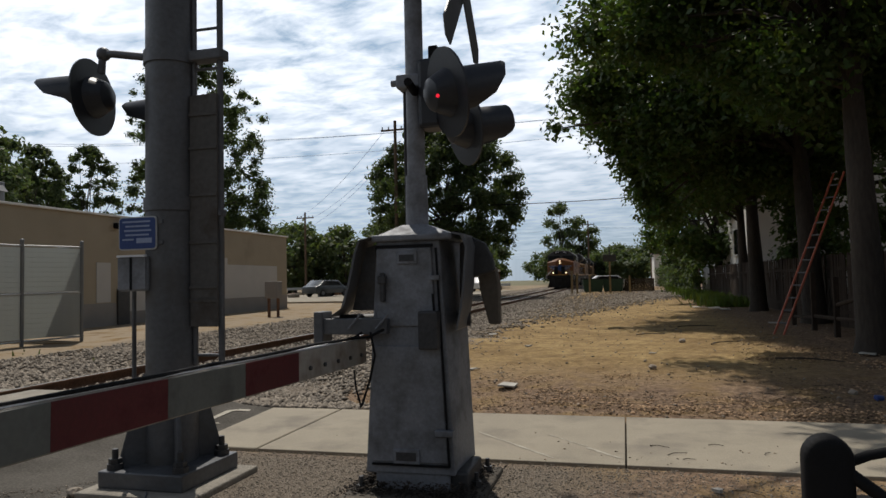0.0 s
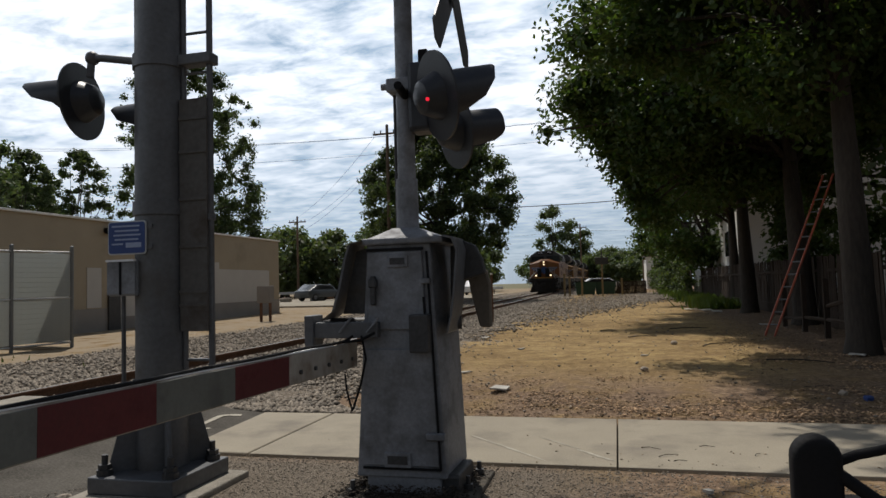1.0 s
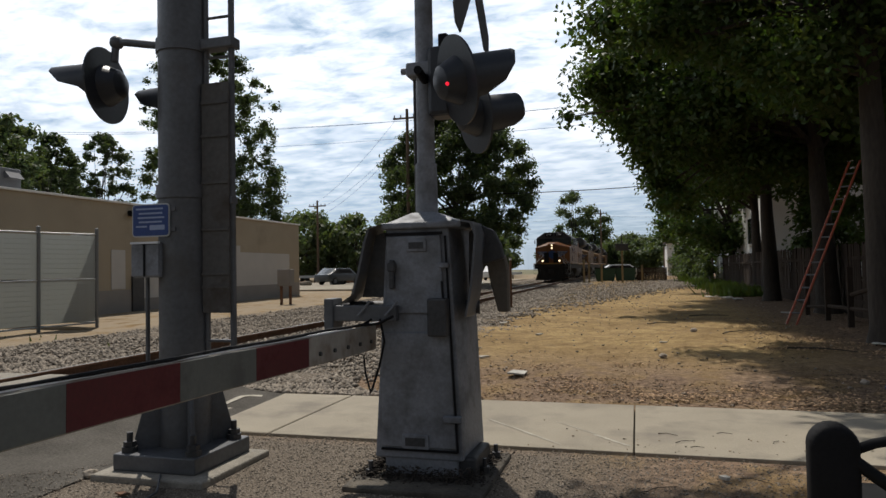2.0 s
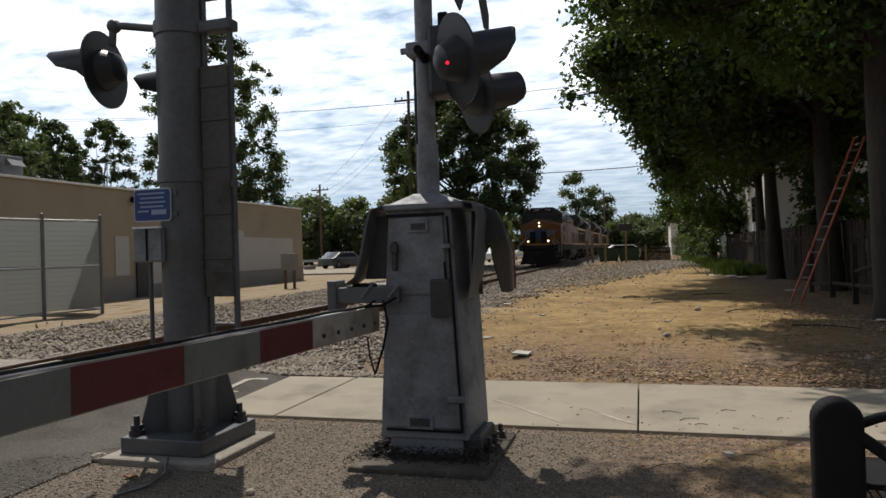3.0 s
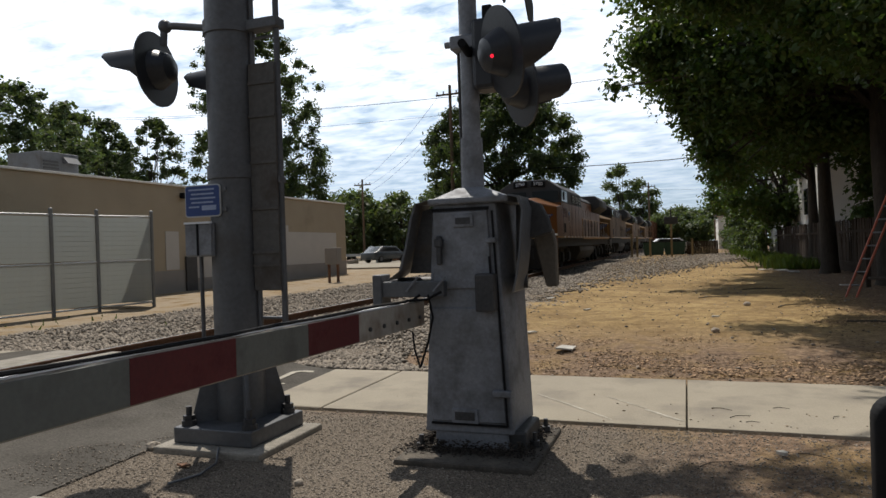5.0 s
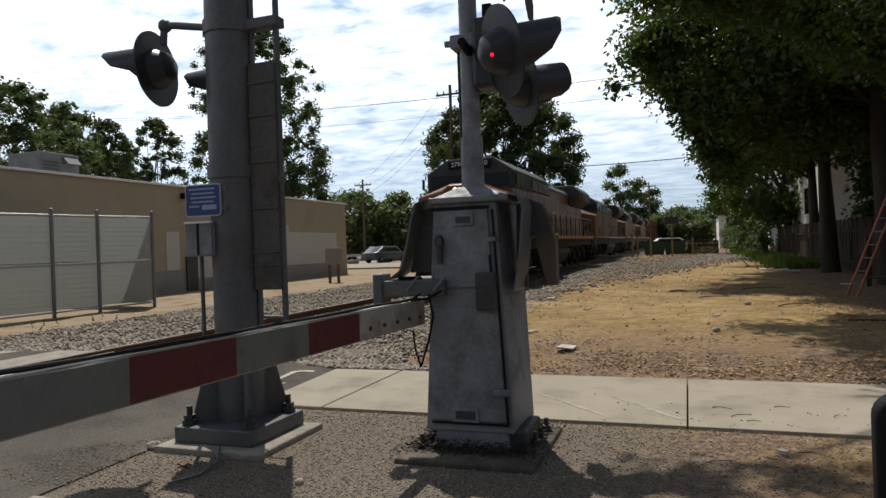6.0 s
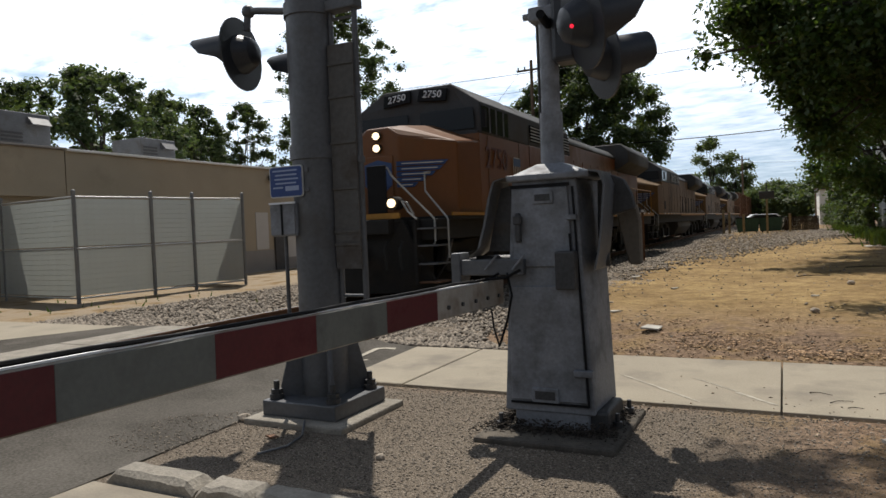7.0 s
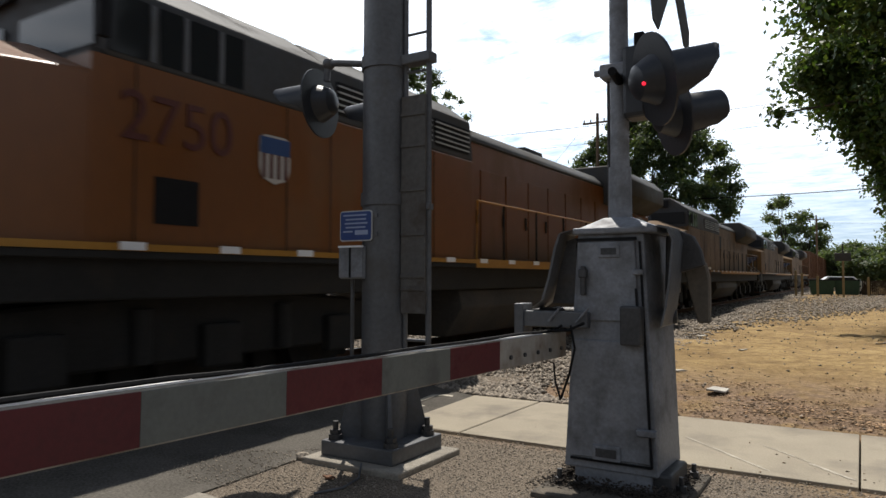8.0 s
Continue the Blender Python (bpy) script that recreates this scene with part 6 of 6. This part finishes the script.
    for v in bm.verts:
        if v.co.y < 2 and v.co.z > 4.0:
            v.co.y += 0.14
    ct = part("cab_roof", bevelled(bm, 0.03, 2), GREYROOF, t, "dark grey cab top and window band")
    for s in (-1, 1):
        for i, (a, b) in enumerate(((1.52, 1.9), (2.02, 2.25), (2.34, 2.66), (2.73, 2.98))):
            part("side_window", bx(s * 1.495 - 0.012, s * 1.495 + 0.012, a, b, 3.15, 3.66), GLASS, ct)
        wpan = prism([(s * 0.15, 3.22), (s * 1.36, 3.22), (s * 1.34, 3.64), (s * 0.15, 3.64)], -0.01, 0.01, "y")
        wp = part("windshield", wpan, GLASS, ct)
        wp.matrix_basis = pose(0, 1.49, 0)
        nb = bx(-0.33, 0.33, -0.02, 0.02, -0.14, 0.14, bev=0.01)
        o = part("number_board", nb, BLACK, ct, "black number board")
        o.matrix_basis = pose(s * 0.42, 1.545, 4.0, -16, s * 5, 0)
        if lead:
            writing("number", "2750", 0.22, SIGNWHITE, ct, o.matrix_basis @ pose(0, -0.03, 0, 90, 0, 0))
        part("mirror", bx(s * 1.62 - 0.03, s * 1.62 + 0.03, 1.35, 1.45, 3.2, 3.55), BLACK, t)
    for x, y in ((-0.5, 3.0), (0.3, 3.3)):
        part("antenna", bx(x - 0.1, x + 0.1, y - 0.2, y + 0.2, 4.19, 4.27, bev=0.02), GREYROOF, ct)
    part("horn", rod((0, 3.6, 4.27), (0, 4.1, 4.27), 0.05, 10, 0.11), GREYROOF, ct)
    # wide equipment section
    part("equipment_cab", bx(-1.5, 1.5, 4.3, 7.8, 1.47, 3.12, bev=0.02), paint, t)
    roofp = [(-1.5, 3.12), (1.5, 3.12), (1.45, 3.75), (0.95, 4.12), (-0.95, 4.12), (-1.45, 3.75)]
    part("equipment_roof", bevelled(prism(roofp, 4.3, 7.8, "y"), 0.03, 2), GREYROOF, t, "dark grey roof panels")
    for s in (-1, 1):
        for i in range(3):
            part("roof_grille", bx(s * 1.49 - 0.015, s * 1.49 + 0.015, 4.45 + i * 1.1, 5.45 + i * 1.1, 3.2, 3.6), BLACK, t)
            for j in range(5):
                part("grille_bar", bx(s * 1.505 - 0.01, s * 1.505 + 0.01, 4.45 + i * 1.1, 5.45 + i * 1.1, 3.24 + j * 0.075, 3.26 + j * 0.075), GALVLIGHT, t)
        part("walkway_edge", bx(s * 1.553 - 0.01, s * 1.553 + 0.01, 7.8, 20.9, 1.40, 1.54), STRIPE, t, "yellow walkway edge")
        for y in (1.92, 2.27, 2.68):
            part("window_pillar", bx(s * 1.497 - 0.012, s * 1.497 + 0.012, y, y + 0.05, 3.15, 3.66), GALV, t)
        part("cab_door_window", bx(s * 1.5 - 0.01, s * 1.5 + 0.01, 1.98, 2.45, 1.72, 2.14), BLACK, t, "dark side opening")
        for y in (1.78, 3.6, 4.32, 5.5, 6.6):
            part("panel_seam", bx(s * 1.502 - 0.004, s * 1.502 + 0.004, y, y + 0.012, 1.5, 3.1), UNDER, t)
        if lead:
            writing("number", "2750", 0.62, NUMRED, t, pose(s * 1.512, 2.24, 2.62, 90, 0, 90 * s), 0.004, "large dark red numerals")
            sh = part("shield", prism([(3.20, 2.72), (3.20, 2.40), (3.24, 2.29), (3.42, 2.23), (3.60, 2.29), (3.64, 2.40), (3.64, 2.72), (3.56, 2.75), (3.28, 2.75)], s * 1.51 - 0.004, s * 1.51 + 0.004, "x"), PATCH, t, "shield emblem in blue, red and white")
            part("shield_top", bx(s * 1.516 - 0.003, s * 1.516 + 0.003, 3.205, 3.635, 2.55, 2.725), LOGOBLUE, sh)
            for k in range(4):
                part("shield_stripe", bx(s * 1.516 - 0.003, s * 1.516 + 0.003, 3.235 + k * 0.105, 3.285 + k * 0.105, 2.29, 2.55), NUMRED, sh)
    # engine hood
    hood = [(-0.95, 1.47), (0.95, 1.47), (0.95, 3.66), (-0.95, 3.66)]
    part("hood", bevelled(prism(hood, 7.8, 16.4, "y"), 0.02, 1), paint, t)
    part("hood_roof", bevelled(prism([(-0.97, 3.66), (0.97, 3.66), (0.95, 3.76), (0.7, 3.98), (-0.7, 3.98), (-0.95, 3.76)], 7.8, 16.4, "y"), 0.03, 1), GREYROOF, t, smooth=True)
    for s in (-1, 1):
        for i in range(8):
            y = 8.0 + i * 1.04
            d = part("hood_door", bx(s * 0.957 - 0.012, s * 0.957 + 0.012, y, y + 0.98, 1.6, 3.2, bev=0.004), paint, t)
            part("door_latch", bx(s * 0.975 - 0.012, s * 0.975 + 0.012, y + 0.85, y + 0.92, 2.2, 2.45), UNDER, d)
        if not lead:
            part("dynamic_brake_grille", bx(s * 0.962 - 0.015, s * 0.962 + 0.015, 9.2, 11.4, 2.5, 3.25), BLACK, t)
    part("exhaust", bx(-0.4, 0.4, 12.2, 13.2, 3.97, 4.2, bev=0.03), GREYROOF, t)
    # radiator section with wings
    part("radiator_body", bevelled(prism([(-0.95, 1.47), (0.95, 1.47), (0.95, 3.2), (-0.95, 3.2)], 16.4, 20.5, "y"), 0.02, 1), paint, t)
    part("radiator_housing", bevelled(prism([(-1.0, 3.2), (1.0, 3.2), (1.5, 3.5), (1.5, 3.95), (1.2, 4.25), (-1.2, 4.25), (-1.5, 3.95), (-1.5, 3.5)], 16.0, 20.3, "y"), 0.03, 1), GREYROOF, t, smooth=True)
    # walkway rails along the hood
    for s in (-1, 1):
        part("handrail", tube(bmesh.new(), [(s * 1.5, 7.9, 1.5), (s * 1.5, 7.95, 2.5), (s * 1.5, 20.6, 2.5), (s * 1.5, 20.7, 1.5)], 0.02, 6), paint if not lead else STRIPE, t)
        for i in range(9):
            part("stanchion", rod((s * 1.5, 8.9 + i * 1.4, 1.45), (s * 1.5, 8.9 + i * 1.4, 2.5), 0.018, 6), UNDER, t)
    # front handrails and gear
    for s in (-1, 1):
        part("front_handrail", tube(bmesh.new(), [(s * 0.22, -0.70, 2.36), (s * 0.50, -0.66, 2.37), (s * 0.55, -0.60, 2.36), (s * 0.60, -0.56, 2.22), (s * 1.36, -0.51, 1.46), (s * 1.40, -0.50, 1.40), (s * 1.40, -0.50, 1.03), (s * 1.34, -0.46, 0.95)], 0.016, 8), RAILWHITE, t, "white front handrail", smooth=True)
        part("corner_grab", tube(bmesh.new(), [(s * 1.0, 0.16, 2.30), (s * 1.0, -0.05, 2.28), (s * 1.0, -0.05, 1.94), (s * 1.51, -0.25, 1.45), (s * 1.54, -0.26, 1.40), (s * 1.54, -0.26, 0.72)], 0.016, 8), RAILWHITE, t, smooth=True)
        part("shield_panel", bx(s * 0.38 - 0.20, s * 0.38 + 0.20, -0.72, -0.69, 1.5, 2.40, bev=0.01), BLACK, t, "black end platform shield")
        o = part("ditch_light", rod((s * 0.70, -0.76, 1.72), (s * 0.70, -0.52, 1.72), 0.12, 20), UNDER, t, "round ditch light", smooth=True)
        o2 = part("lamp_glass", rod((s * 0.70, -0.79, 1.72), (s * 0.70, -0.755, 1.72), 0.075, 20), LAMP if lead else GALV, o, "lit warm white lamp")
    for z in (3.03, 2.80):
        o = part("headlight", rod((0, -0.05, z), (0, 0.1, z), 0.095, 20), UNDER, t, smooth=True)
        part("lamp_glass", rod((0, -0.07, z), (0, -0.045, z), 0.068, 20), LAMP if lead else GALV, o, "lit warm white lamp")
    for s in (-1, 1):
        base = Matrix.Translation((s * 0.40, -0.02, 0)) @ pose(0, 0, 0, 0, 0, s * 22.8)
        for k, (l, z) in enumerate(((0.98, 2.52), (0.88, 2.42), (0.74, 2.32), (0.56, 2.22), (0.40, 2.12))):
            for nm, mat, off, hh in (("wing_bar", LOGOBLUE, 0.0, 0.08),):
                bm = prism([(0, z), (s * l, z), (s * (l - 0.08), z - hh), (0, z - hh)], -0.03, -0.015, "y")
                bmesh.ops.transform(bm, matrix=base, verts=bm.verts[:])
                wb = part(nm, bm, mat, t, "blue wing emblem bar")
            bm = prism([(s * 0.1, z - 0.03), (s * (l - 0.1), z - 0.03), (s * (l - 0.12), z - 0.05), (s * 0.1, z - 0.05)], -0.036, -0.028, "y")
            bmesh.ops.transform(bm, matrix=base, verts=bm.verts[:])
            part("wing_line", bm, PATCH, wb)
    part("shield", prism([(-0.3, 2.5), (-0.3, 2.1), (0, 1.85), (0.3, 2.1), (0.3, 2.5), (0, 2.58)], -0.03, -0.012, "y"), LOGOBLUE, t)
    part("nose_door", bx(-0.32, 0.32, -0.02, 0.02, 1.5, 2.65, bev=0.01), paint, t)
    part("brake_wheel", tube(bmesh.new(), [(1.1, -0.7, 1.5), (1.0, -0.75, 1.72), (0.92, -0.78, 1.75), (1.05, -0.8, 1.55), (1.2, -0.78, 1.42)], 0.018, 6), RAILWHITE, t)
    # fuel tank and trucks
    part("fuel_tank", bevelled(prism([(-1.35, 1.05), (1.35, 1.05), (1.40, 0.75), (1.1, 0.28), (-1.1, 0.28), (-1.40, 0.75)], 7.6, 13.2, "y"), 0.04, 2), TANK, t, smooth=True)
    wheels = []
    wm = bmesh.new()
    cyl(wm, (-0.85, 0, 0), (0.85, 0, 0), 0.09, 0.09, 12)
    for s in (-1, 1):
        cyl(wm, (s * 0.70, 0, 0), (s * 0.82, 0, 0), 0.53, 0.53, 28)
        cyl(wm, (s * 0.66, 0, 0), (s * 0.70, 0, 0), 0.56, 0.56, 28)
    first = None
    for c in (3.0, 17.2):
        for dy in (-1.85, 0.0, 1.85):
            part("traction_motor", bx(-0.62, 0.62, c + dy - 0.86, c + dy + 0.86, 0.17, 0.98, bev=0.03), UNDER, t)
            if first is None:
                first = part("wheelset", wm, UNDER, t, "worn steel wheel pair")
                w = first
            else:
                w = share(first, pose(0, 0, 0), t)
            w.matrix_basis = pose(0, c + dy, 0.53)
            wheels.append((w, c + dy))
        for s in (-1, 1):
            fr = prism([(c - 2.7, 0.62), (c - 2.5, 0.42), (c + 2.5, 0.42), (c + 2.7, 0.62), (c + 2.6, 0.95), (c + 0.8, 1.08), (c - 0.8, 1.08), (c - 2.6, 0.95)], s * 1.05 - 0.09, s * 1.05 + 0.09, "x")
            tf = part("truck_frame", bevelled(fr, 0.03, 1), UNDER, t)
            for dy in (-1.85, 0, 1.85):
                part("axle_box", bx(s * 1.18 - 0.08, s * 1.18 + 0.08, c + dy - 0.24, c + dy + 0.24, 0.34, 0.78, bev=0.03), UNDER, tf)
            for dy in (-0.9, 0.9):
                part("spring", rod((s * 1.17, c + dy, 0.45), (s * 1.17, c + dy, 0.95), 0.1, 12), UNDER, tf)
            part("sand_pipe", tube(bmesh.new(), [(s * 1.3, c - 2.6, 1.05), (s * 1.2, c - 2.7, 0.6), (s * 0.85, c - 2.5, 0.25)], 0.02, 6), GALV, tf)
    return t, wheels


def freight_car(label):
    t = thing("boxcar", pose(0, 0, 0), label, "freight car", "freight cars")
    part("body", bevelled(bx(-1.5, 1.5, 0.3, 17.7, 1.1, 4.4), 0.03, 1), RUST, t)
    for i in range(12):
        for s in (-1, 1):
            part("rib", bx(s * 1.53 - 0.03, s * 1.53 + 0.03, 1 + i * 1.4, 1.12 + i * 1.4, 1.15, 4.35), RUST, t)
    part("underframe", bx(-1.3, 1.3, 0.2, 17.8, 0.85, 1.1), UNDER, t)
    for c in (2.3, 15.7):
        for dy in (-0.9, 0.9):
            part("wheelset", rod((-0.82, c + dy, 0.42), (0.82, c + dy, 0.42), 0.42, 20), RUST, t)
        for s in (-1, 1):
            part("truck_frame", bx(s * 0.98 - 0.08, s * 0.98 + 0.08, c - 1.3, c + 1.3, 0.35, 0.7, bev=0.04), UNDER, t)
    return t


TILT = math.degrees(math.atan(0.0035))
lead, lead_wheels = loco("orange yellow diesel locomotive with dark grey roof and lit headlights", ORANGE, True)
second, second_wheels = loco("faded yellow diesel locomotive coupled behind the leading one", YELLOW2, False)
third = copy_thing(second, pose(0, 0, 0))
fourth = copy_thing(second, pose(0, 0, 0))
boxcar = freight_car("rusty brown boxcar at the end of the train")
boxcars = [boxcar, copy_thing(boxcar, pose(0, 0, 0)), copy_thing(boxcar, pose(0, 0, 0))]
SPEED, NOSE0 = 9.30, 76.2


def nose_y(t):
    return NOSE0 - SPEED * t


def motions():
    """The whole train runs towards the crossing at a steady pace; its wheels roll."""
    offs = [(lead, 0.0), (second, 22.5), (third, 45.0), (fourth, 67.5)] + [(b, 91.0 + 18.6 * i) for i, b in enumerate(boxcars)]
    for ob, off in offs:
        rows = []
        for t in (0.0, 2.0, 4.0, 6.0, 8.0):
            y = nose_y(t) + off
            rows.append((t, pose(TRACK_X, y, rail_z(y) + 0.003, TILT, 0, 0)))
        walk(ob, rows)
    for w, y in lead_wheels + second_wheels:
        rows = []
        for i in range(0, 121):
            t = i / 15.0
            rows.append((t, pose(0, y, 0.53, math.degrees(SPEED * t / 0.53) % 360, 0, 0)))
        walk(w, rows)


motions()
